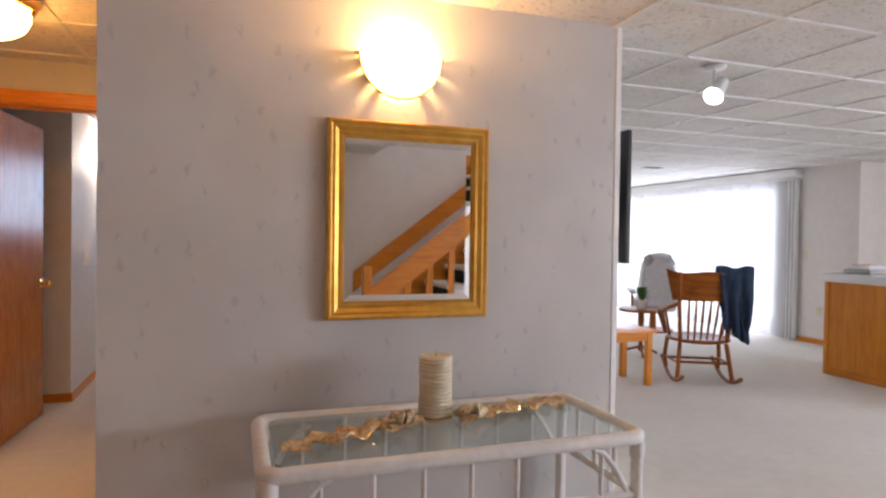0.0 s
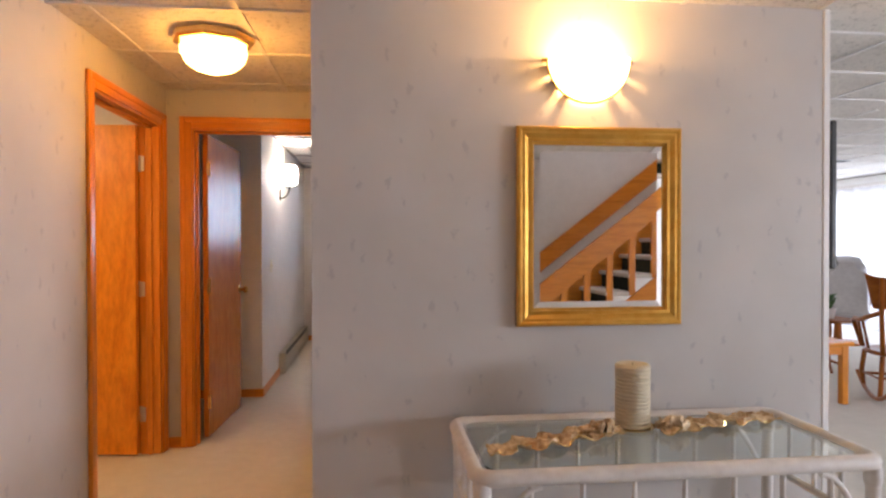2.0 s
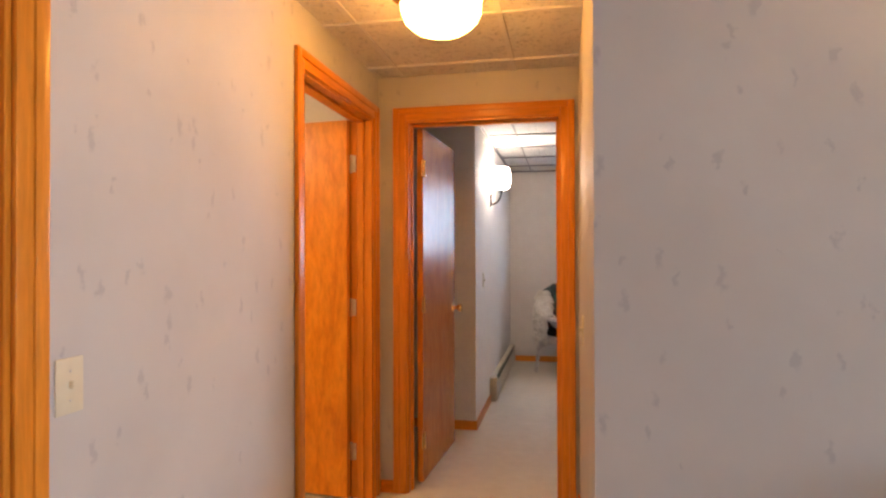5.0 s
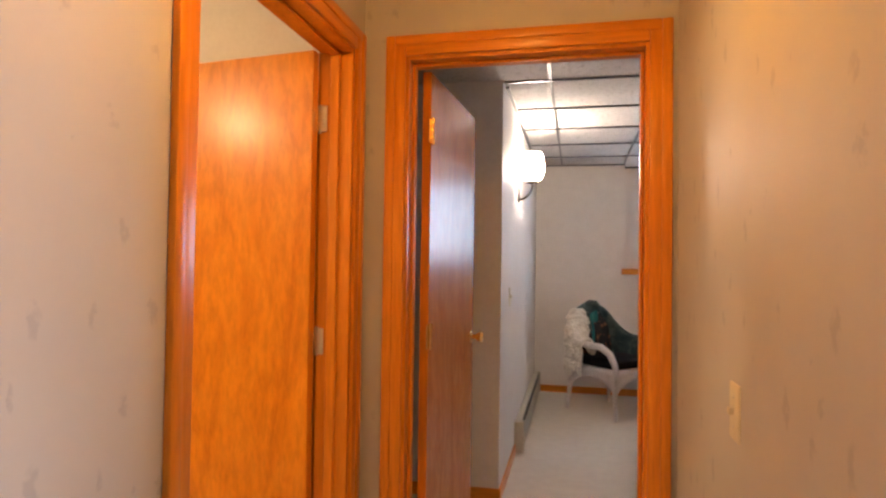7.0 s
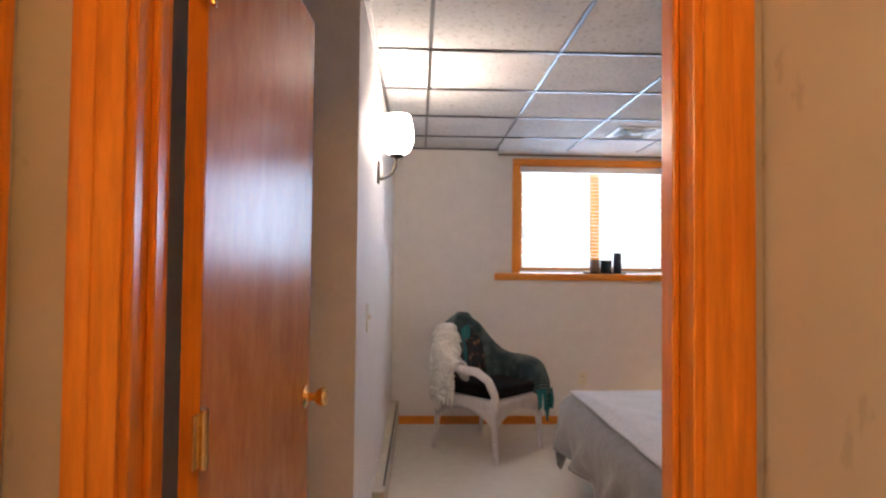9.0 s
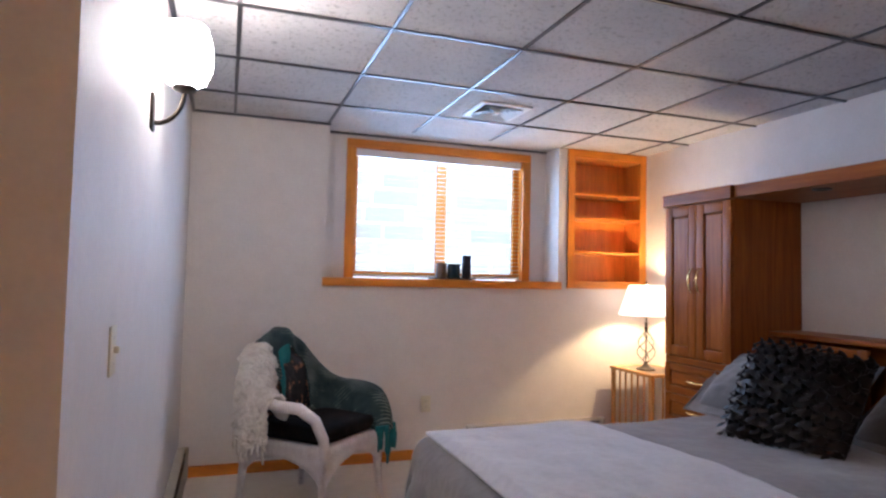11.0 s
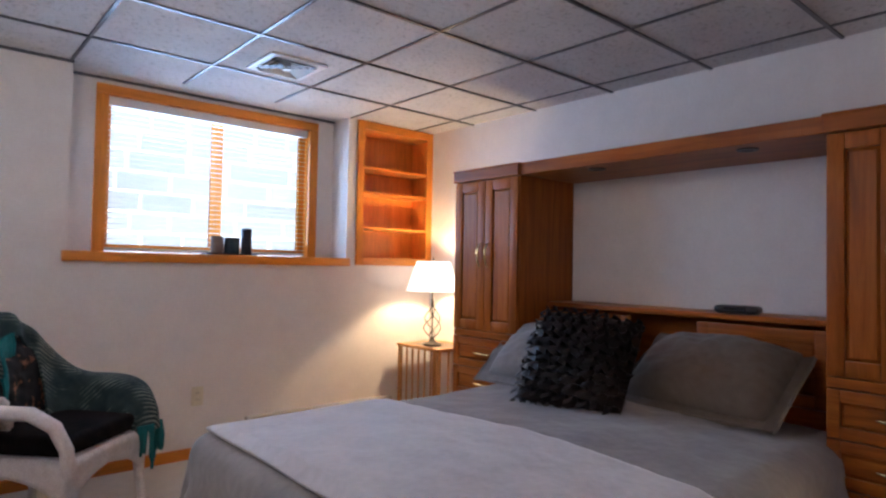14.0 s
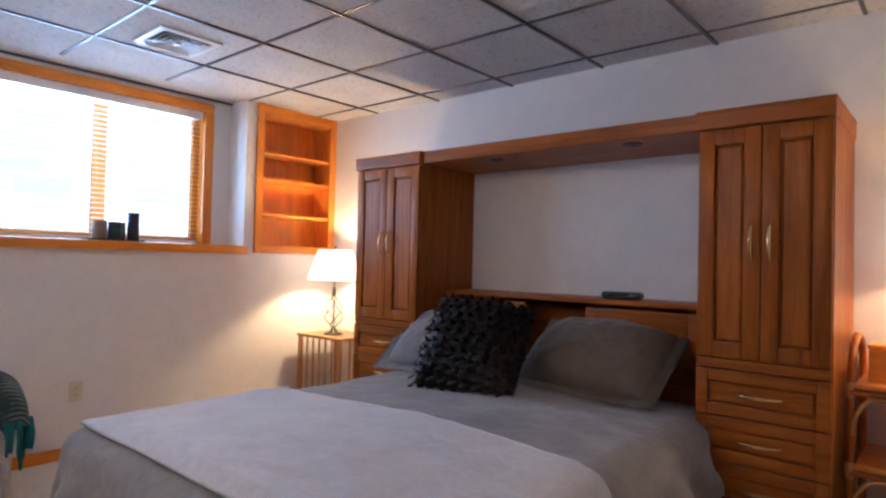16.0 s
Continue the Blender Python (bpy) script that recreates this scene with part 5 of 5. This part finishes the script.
for sx in (-1, 1):
    for sy in (-1, 1):
        x, y = sx * (cw - 0.015), sy * (cd - 0.015)
        part("leg", tube([(x, y, CT - 0.04), (x, y, 0.0)], 0.022, 10), RATTAN, con, smooth=60)
        part("wrap", lathe([(0.024, -0.03), (0.027, -0.02), (0.027, 0.02), (0.024, 0.03)], 12, m=pose(x, y, CT - 0.07)), RATTAN, con, smooth=60)
        part("brace", tube(arc(lambda u, x=x, y=y, sx=sx: (x - sx * (0.02 + 0.16 * u), y, CT - 0.26 + 0.20 * math.sin(u * math.pi / 2)), 10), 0.011, 8), RATTAN, con, smooth=60)
    part("end_stretcher", tube([(sx * (cw - 0.015), -cd + 0.02, 0.40), (sx * (cw - 0.015), cd - 0.02, 0.40)], 0.014, 8), RATTAN, con)
    for k in range(3):
        y = -cd + 0.02 + (2 * cd - 0.04) * (k + 1) / 4
        part("spindle", tube([(sx * (cw - 0.015), y, 0.40), (sx * (cw - 0.015), y, CT - 0.03)], 0.009, 8), RATTAN, con)
for sy in (-1, 1):
    part("long_stretcher", tube([(-cw + 0.015, sy * (cd - 0.015), 0.40), (cw - 0.015, sy * (cd - 0.015), 0.40)], 0.014, 8), RATTAN, con)
    for k in range(7):
        x = -cw + (2 * cw) * (k + 1) / 8
        part("spindle", tube([(x, sy * (cd - 0.015), 0.40), (x, sy * (cd - 0.015), CT - 0.03)], 0.009, 8), RATTAN, con)

can = thing("pillar_candle", pose(2.165, 2.73, CT - 0.0135), "ribbed cream pillar candle on a small glass dish", "candle")
prof = [(0.002, 0.006)]
for k in range(16):
    z = 0.006 + 0.0142 * k
    prof += [(0.0605, z + 0.001), (0.064, z + 0.004), (0.064, z + 0.010), (0.0605, z + 0.0132)]
prof += [(0.057, 0.236), (0.052, 0.232), (0.002, 0.229)]
part("wax", lathe(prof, 36), WAX, can, smooth=40)
part("dish", lathe([(0.002, 0.0), (0.070, 0.0), (0.079, 0.008), (0.072, 0.006), (0.002, 0.004)], 28), BRASS, can, smooth=40)
part("wick", tube([(0, 0, 0.228), (0.002, 0, 0.243)], 0.0012, 5), BLACK, can)


def ribbon(x0, x1, y0, y1, seed, knot):
    r = thing("ribbon_garland", pose(0, 0, CT - 0.0135), "crumpled gold gauze ribbon lying on the glass", "ribbon", "gold ribbons on the console")
    def f(u, v):
        x, y = x0 + (x1 - x0) * u, y0 + (y1 - y0) * u
        n = noise.noise(Vector((u * 9 + seed, v * 2, seed)))
        m = noise.noise(Vector((u * 22 + seed, v * 5, seed + 3)))
        body = 0.5 + 0.5 * math.sin(math.pi * min(1, max(0, u)))
        rise = 0.020 + 0.030 * max(0.0, noise.noise(Vector((u * 6 + seed * 2, 0.3, 1))))
        return Vector((x + 0.022 * m, y + (v - 0.5) * 0.10 * (1 + 0.5 * n) + 0.006 * math.sin(u * 7 + seed), 0.004 + rise * body * (0.5 + 0.5 * math.sin(v * 7 + u * 30 + seed)) + 0.014 * abs(m)))
    part("gauze", sheet(f, 110, 16, 0.0015), RIBBON, r, smooth=180)
    for v in (0.0, 1.0):
        part("wire_edge", tube([f(i / 60, v) + Vector((0, 0, 0.001)) for i in range(61)], 0.0018, 5), BRASS, r)
    rnd = random.Random(int(seed * 7))
    c = f(knot, 0.5)
    for i in range(7):
        a = i * 0.9 + rnd.uniform(-0.2, 0.2)
        size, tall = rnd.uniform(0.045, 0.075), rnd.uniform(0.035, 0.075)
        def loop_at(u, v, a=a, size=size, tall=tall, i=i):
            t = math.pi * 2 * u
            reach = size * (0.5 - 0.5 * math.cos(t))
            side = (v - 0.5) * 0.035 * (0.5 + math.sin(math.pi * u)) + 0.008 * math.sin(t)
            z = 0.006 + tall * (0.45 + 0.45 * math.sin(t)) * math.sin(math.pi * min(1, u * 0.9 + 0.05)) + 0.005 * math.sin(9 * v + i + 8 * u)
            return Vector((c.x + reach * math.cos(a) - side * math.sin(a), c.y + reach * 0.6 * math.sin(a) + side * math.cos(a), max(0.003, z)))
        part("bow_loop", sheet(loop_at, 22, 6, 0.0015), RIBBON, r, smooth=180)


ribbon(1.58, 2.10, 2.49, 2.68, 1.0, 0.80)
ribbon(2.235, 2.75, 2.66, 2.77, 4.0, 0.10)


# ---- living room ----
tv = thing("television", pose(3.10, 3.60, 1.5), "thin black television on a wall arm", "television")
part("panel", boxes((0.345, 0.375, -0.26, 0.75, -0.33, 0.40), bevel=0.006), BLACK, tv)
part("screen", boxes((0.3755, 0.377, -0.245, 0.735, -0.315, 0.385)), noisy("tv_screen", (0.006, 0.006, 0.007), (0.01, 0.01, 0.012), 10, 0.12, 0), tv)
part("wall_bracket", boxes((-0.008, 0.03, 0.10, 0.40, -0.15, 0.15), bevel=0.004), BLACK, tv)
part("arm", boxes((0.03, 0.345, 0.22, 0.28, -0.03, 0.03), bevel=0.004), BLACK, tv)

trk = thing("spot_lamp", pose(3.96, 3.28, HH), "white adjustable ceiling spot lamp, lit", "lamp")
part("canopy", lathe([(0.002, -0.001), (0.062, -0.001), (0.064, -0.012), (0.05, -0.024), (0.012, -0.028)], 24), TRIMPAINT, trk, smooth=40)
part("stem", tube([(0, 0, -0.026), (0, 0, -0.10)], 0.009, 8), TRIMPAINT, trk)
sp = look((0.02, -0.01, -0.13), (-0.45, -0.22, -0.55))
part("head", lathe([(0.002, 0.09), (0.03, 0.085), (0.036, 0.04), (0.045, -0.04), (0.056, -0.085), (0.052, -0.085), (0.041, -0.04), (0.004, -0.02)], 24, m=sp), TRIMPAINT, trk, smooth=40)
part("bulb", lathe([(0.002, -0.088), (0.03, -0.086), (0.047, -0.075), (0.044, -0.05)], 24, m=sp), SPOT_LIT, trk, "lit white reflector bulb", 60)

lv = thing("living_vent", pose(6.69, 7.33, HH), "white ceiling vent in the living room", "vent")
part("frame", boxes((-0.15, 0.15, -0.10, 0.10, -0.012, -0.001), bevel=0.003), TRIMPAINT, lv)
for k in range(5):
    part("slat", boxes((-0.13, 0.13, -0.08 + 0.036 * k, -0.065 + 0.036 * k, -0.016, -0.0125)), IRON, lv)

sd = thing("window_2", pose(8.5, 6.87, 0), "wide white sliding glass door behind sheer curtains", "sliding door", kind="structure")
for b in ((0.02, 0.09, 0, 0.06, 0, 2.06), (0.02, 0.09, 4.12, 4.18, 0, 2.06), (0.02, 0.09, 0.06, 4.12, 2.0, 2.06), (0.02, 0.09, 0.06, 4.12, 0, 0.05), (0.03, 0.08, 2.05, 2.13, 0.05, 2.0)):
    part("window_frame", boxes(b, bevel=0.004), TRIMPAINT, sd)
for a, b in ((0.06, 2.05), (2.13, 4.12)):
    p = part("pane", boxes((0.05, 0.056, a, b, 0.05, 2.0)), GLASS, sd)
    p.visible_shadow = False
val = thing("valance", pose(8.5, 6.60, 2.165), "white painted curtain valance over the sliding door", "valance")
part("board", boxes((-0.15, -0.13, 0.0, 4.55, 0.0, 0.10), bevel=0.004), TRIMPAINT, val)
part("top", boxes((-0.13, 0.0, 0.0, 4.55, 0.085, 0.10)), TRIMPAINT, val)
part("end", boxes((-0.13, 0.0, 0.0, 0.02, 0.0, 0.085)), TRIMPAINT, val)
cur = thing("sheer_curtain", pose(8.5, 6.66, 0), "white sheer curtain hanging in folds", "curtain")
part("drape", sheet(lambda u, v: Vector((-0.085 + 0.03 * math.sin(u * 4.45 / 0.055), 4.45 * u, 0.02 + 2.10 * v)), 420, 2), SHEER, cur, smooth=180)
stack = thing("side_curtain", pose(8.5, 6.60, 0), "gathered white curtain beside the sliding door", "curtain")
part("drape", sheet(lambda u, v: Vector((-0.05 + 0.022 * math.sin(u * 40), 0.02 + 0.36 * u, 0.02 + 2.10 * v)), 90, 2), TRIMPAINT, stack, smooth=180)
plate("light_switch", pose(8.5, 6.55, 1.15, 0, 0, -90), "ivory light switch beside the sliding door", False)
plate("wall_outlet", pose(8.5, 6.33, 0.42, 0, 0, -90), "ivory outlet low on the living room wall", True)

pen = thing("counter", pose(7.0, 3.0, 0), "orange oak counter end with a white top", "counter")
part("body", boxes((0.0, 0.62, 0.0, 2.03, 0.0, 0.915), bevel=0.003), OAK["Z"], pen)
part("worktop", boxes((-0.03, 0.66, 0.0, 2.06, 0.916, 1.0), bevel=0.01, seg=2), TRIMPAINT, pen, "thick white laminate worktop")
part("end_trim", boxes((-0.012, -0.0005, 1.99, 2.034, 0.0, 0.914), bevel=0.002), OAK["Z"], pen)
part("base_trim", boxes((-0.014, -0.0005, 0.0, 1.988, 0.0, 0.07), bevel=0.003), OAK["Y"], pen)
bk = thing("folded_towels", pose(7.22, 4.80, 1.0005), "pale folded cloth on the counter", "cloth")
part("cloth", boxes((-0.12, 0.12, -0.14, 0.14, 0.0, 0.045), bevel=0.02, seg=3), GREYCLOTH, bk)
part("upper_fold", boxes((-0.11, 0.11, -0.12, 0.10, 0.0455, 0.085), bevel=0.018, seg=3), TRIMPAINT, bk)
part("ribbon_tie", boxes((-0.112, 0.112, 0.02, 0.05, 0.086, 0.092), bevel=0.002), CABINET["Y"], bk)

# rocking chair, its back to the hall
RK = pose(5.56, 5.16, 0, 0, 0, 152)
rk = thing("rocking_chair", RK, "dark oak rocking chair with spindles and a pressed back", "chair")
DARKOAK = CABINET["Z"]
for s in (-1, 1):
    part("rocker", tube(arc(lambda u, s=s: (s * 0.24, -0.42 + 0.90 * u, 0.018 + 0.11 * (2 * u - 1.05) ** 2), 16), 0.018, 8), DARKOAK, rk, smooth=60)
    part("front_leg", tube([(s * 0.235, -0.20, 0.37), (s * 0.25, -0.23, 0.20), (s * 0.24, -0.22, 0.05)], 0.019, 10), DARKOAK, rk, smooth=60)
    part("back_leg", tube([(s * 0.20, 0.18, 0.37), (s * 0.235, 0.26, 0.05)], 0.019, 10), DARKOAK, rk, smooth=60)
    part("side_stretcher", tube([(s * 0.245, -0.22, 0.17), (s * 0.22, 0.22, 0.19)], 0.011, 8), DARKOAK, rk)
    part("back_post", tube([(s * 0.20, 0.19, 0.39), (s * 0.235, 0.29, 0.72), (s * 0.25, 0.36, 1.02)], 0.018, 10), DARKOAK, rk, smooth=60)
    part("arm", tube([(s * 0.245, 0.31, 0.74), (s * 0.30, 0.22, 0.70), (s * 0.325, 0.05, 0.655), (s * 0.325, -0.14, 0.645), (s * 0.315, -0.22, 0.61), (s * 0.28, -0.21, 0.50), (s * 0.255, -0.18, 0.40)], 0.020, 8), DARKOAK, rk, smooth=60)
    for y in (-0.17, -0.02):
        part("arm_spindle", tube([(s * 0.25, y, 0.40), (s * 0.295, y, 0.65)], 0.012, 8), DARKOAK, rk)
part("front_stretcher", tube([(-0.24, -0.225, 0.16), (0.24, -0.225, 0.16)], 0.012, 8), DARKOAK, rk)
part("back_stretcher", tube([(-0.22, 0.22, 0.20), (0.22, 0.22, 0.20)], 0.012, 8), DARKOAK, rk)
part("seat", lathe([(0.002, 0.0), (0.22, 0.0), (0.278, 0.014), (0.285, 0.030), (0.268, 0.044), (0.21, 0.034), (0.002, 0.030)], 36, m=pose(0, -0.01, 0.362)), DARKOAK, rk)
part("crest", sheet(lambda u, v: Vector(((-0.33 + 0.66 * u) * (0.86 + 0.20 * v), 0.33 + 0.04 * v - 0.07 * (2 * u - 1) ** 2, 0.77 + 0.25 * v + 0.035 * v * abs(2 * u - 1) ** 3 + 0.012 * v * math.cos(9 * (u - 0.5)))), 28, 8, 0.022), CABINET["X"], rk, "carved pressed-back crest board with winged ears", 60)
for k in range(6):
    x = -0.15 + 0.06 * k
    part("spindle", tube([(x * 0.9, 0.20, 0.405), (x, 0.27, 0.62), (x * 1.05, 0.325, 0.80)], 0.010, 8, taper=lambda u: 0.8 + 0.4 * math.sin(math.pi * u)), DARKOAK, rk, smooth=60)
nv = thing("navy_blanket", RK, "navy fleece blanket thrown over the rocking chair back", "blanket")
def navy(u, v):
    s = 2 * v - 1
    fall, back = abs(s), s < 0
    n = noise.noise(Vector((u * 3, v * 5, 4.0)))
    x = -0.365 + (0.30 - 0.12 * fall + 0.05 * n) * u + 0.035 * fall + 0.02 * n
    y = 0.352 + (0.045 if back else -0.045) * min(1, fall * 5) - 0.055 * fall * (1 if back else 1.6) + 0.022 * fall ** 0.5 * math.sin(u * 13 + 5 * n) * (1 if back else 0.5)
    z = 1.065 - (0.60 + 0.07 * math.sin(u * 5 + 1) - (0 if back else 0.12)) * fall ** 1.05 + 0.012 * math.sin(u * 9)
    return Vector((x, y, z))


part("cloth", sheet(navy, 30, 44, 0.014), NAVY, nv, smooth=180)

rec = thing("recliner", pose(7.15, 7.86, 0, 0, 0, 150), "pale grey leather reclining armchair on a round foot", "armchair")
part("foot", lathe([(0.002, 0), (0.28, 0), (0.28, 0.025), (0.05, 0.05), (0.04, 0.30), (0.002, 0.30)], 28), DARKOAK, rec, smooth=40)
part("seat", boxes((-0.29, 0.29, -0.30, 0.26, 0.30, 0.47), bevel=0.06, seg=4), GREYCLOTH, rec, smooth=180)
bkm = part("backrest", sheet(lambda u, v: Vector(((2 * u - 1) * (0.29 - 0.075 * v - 0.05 * max(0.0, v - 0.8) * 5 * abs(2 * u - 1) ** 3), 0.03 + 0.05 * (2 * u - 1) ** 2 - 0.02 * math.sin(v * 9.5), 0.74 * v - 0.05 * max(0.0, v - 0.8) * 5 * (2 * u - 1) ** 4)), 24, 28, 0.13), GREYCLOTH, rec, smooth=180)
bkm.matrix_basis = pose(0, 0.24, 0.42, -14, 0, 0)
hr = part("headrest", boxes((-0.18, 0.18, -0.13, -0.07, 0.50, 0.66), bevel=0.028, seg=3), GREYCLOTH, rec, smooth=180)
hr.matrix_basis = pose(0, 0.24, 0.42, -14, 0, 0)
for s in (-1, 1):
    part("armrest", boxes((s * 0.31 - 0.045, s * 0.31 + 0.045, -0.26, 0.24, 0.54, 0.60), bevel=0.025, seg=3), GREYCLOTH, rec, smooth=180)
    part("arm_support", tube([(s * 0.30, 0.15, 0.36), (s * 0.31, 0.12, 0.56)], 0.02, 8), DARKOAK, rec)

tb = thing("side_table", pose(4.62, 5.05, 0), "honey wood side table with square legs", "table", "wooden side tables")
part("top", boxes((-0.34, 0.38, -0.02, 0.46, 0.47, 0.505), bevel=0.006, seg=2), OAK["X"], tb)
for x, y in ((-0.31, 0.01), (0.30, 0.01), (-0.31, 0.38), (0.30, 0.38)):
    part("leg", boxes((x, x + 0.055, y, y + 0.055, 0, 0.47), bevel=0.004), OAK["Z"], tb)
part("apron", boxes((-0.26, 0.30, 0.02, 0.035, 0.40, 0.47)), OAK["X"], tb)
tb2 = thing("plant_table", pose(5.80, 6.33, 0), "small dark wood table under the plant", "table")
part("top", lathe([(0.002, 0.0), (0.24, 0.0), (0.25, 0.012), (0.24, 0.025), (0.002, 0.025)], 28, m=pose(0, 0, 0.50)), DARKOAK, tb2, smooth=40)
part("pedestal", lathe([(0.03, 0.05), (0.02, 0.2), (0.035, 0.4), (0.03, 0.50)], 14), DARKOAK, tb2, smooth=60)
for k in range(3):
    a = k * 2.094
    part("foot", tube([(0, 0, 0.10), (0.14 * math.cos(a), 0.14 * math.sin(a), 0.05), (0.22 * math.cos(a), 0.22 * math.sin(a), 0.012)], 0.014, 8), DARKOAK, tb2)
pl = thing("potted_plant", pose(5.80, 6.33, 0.5255), "small green plant in a white pot", "plant")
part("pot", lathe([(0.002, 0.0), (0.05, 0.0), (0.07, 0.09), (0.075, 0.10), (0.062, 0.10), (0.055, 0.08), (0.002, 0.08)], 20), TRIMPAINT, pl, smooth=40)
rnd = random.Random(3)
for k in range(26):
    a, r, z = rnd.uniform(0, 6.28), rnd.uniform(0.02, 0.10), rnd.uniform(0.12, 0.24)
    bm = sheet(lambda u, v, a=a, r=r, z=z: Vector(((r * u + 0.01) * math.cos(a) - (v - 0.5) * 0.045 * math.sin(math.pi * min(0.98, u + 0.05)) * math.sin(a), (r * u + 0.01) * math.sin(a) + (v - 0.5) * 0.045 * math.sin(math.pi * min(0.98, u + 0.05)) * math.cos(a), 0.08 + (z - 0.06) * math.sin(u * 2.0))), 6, 2)
    part("leaf", bm, LEAF, pl, smooth=180)


# ---- stairs, seen in the mirror ----
SX, RUN, RISE = 2.93, 0.25, 0.193
SY0, SY1 = -1.85, -0.95
st = thing("staircase", pose(0, 0, 0), "open wooden staircase with pale carpet on dark risers", "stairs")
for k in range(12):
    x, z = SX + RUN * k, RISE * (k + 1)
    part("tread", boxes((x - 0.03, x + RUN + 0.01, SY0, SY1 - 0.03, z - 0.045, z), bevel=0.014, seg=2), CARPET, st)
    part("riser", boxes((x, x + 0.02, SY0, SY1 - 0.03, z - RISE, z - 0.046)), DARKGREEN, st)
L = 12 * RUN


def sloped(x0, x1, y0, y1, lift0, lift1, mat, name, parent):
    """A board that follows the flight."""
    k = RISE / RUN
    bm = bmesh.new()
    v = [bm.verts.new(p) for y in (y0, y1) for p in ((x0, y, lift0 + (x0 - SX) * k), (x1, y, lift0 + (x1 - SX) * k), (x1, y, lift1 + (x1 - SX) * k), (x0, y, lift1 + (x0 - SX) * k))]
    bm.faces.new(v[:4][::-1]); bm.faces.new(v[4:])
    for i in range(4):
        bm.faces.new((v[i], v[(i + 1) % 4], v[4 + (i + 1) % 4], v[4 + i]))
    bmesh.ops.bevel(bm, geom=bm.edges[:], offset=0.004, segments=1, affect="EDGES")
    return part(name, bm, mat, parent)


sloped(SX - 0.10, SX + L, SY1 - 0.028, SY1, -0.30, -0.05, OAK["X"], "stringer", st)
sloped(SX - 0.10, SX + L, SY0, SY0 + 0.022, -0.06, 0.44, OAK["X"], "stringer", st)
sloped(SX - 0.16, SX + L, SY0 - 0.02, SY0 + 0.022, 0.76, 1.00, OAK["X"], "wall_rail", st)
sloped(SX - 0.20, SX + L, SY1 - 0.06, SY1 - 0.02, 0.58, 0.86, OAK["X"], "handrail", st)
for k in range(12):
    x = SX + 0.02 + 0.25 * k
    z = (x - SX) * RISE / RUN
    part("baluster", boxes((x - 0.036, x + 0.036, SY1 - 0.054, SY1 - 0.029, z - 0.06, z + 0.64), bevel=0.003), OAK["Z"], st)
part("newel_post", boxes((SX - 0.22, SX - 0.13, SY1 - 0.085, SY1 + 0.005, 0, 0.98), bevel=0.006), OAK["Z"], st)
wall("wall_stairs_inner", boxes((1.2, 9.6, SY0 - 0.14, SY0 - 0.022, 0, 4.6)), PAINT, "plain white wall beside the stairs")
wall("wall_stair_shaft", boxes((3.0, 6.3, SY1 + 0.02, SY1 + 0.10, HH + 0.08, 4.6), (2.9, 3.0, SY0, SY1 + 0.10, HH + 0.08, 4.6), (6.3, 6.4, SY0, SY1 + 0.10, HH + 0.08, 4.6)), PAINT, "plain white wall of the stair shaft")
solid("ceiling_stairs", boxes((2.9, 6.4, SY0, SY1 + 0.10, 4.6, 4.7)), PAINT, "white ceiling over the stairs", "ceiling", kind="structure", smooth=None)
# assumed window, never in view, added to hold the kitchen fill lamp
kw = thing("window_3", pose(9.6, -1.7, 0.95), "plain white window added out of view round the kitchen fill light", "window", kind="structure")
for b in ((0.02, 0.08, 0, 0.05, 0, 1.1), (0.02, 0.08, 2.35, 2.4, 0, 1.1), (0.02, 0.08, 0.05, 2.35, 1.05, 1.1), (0.02, 0.08, 0.05, 2.35, 0, 0.05)):
    part("window_frame", boxes(b, bevel=0.003), TRIMPAINT, kw)
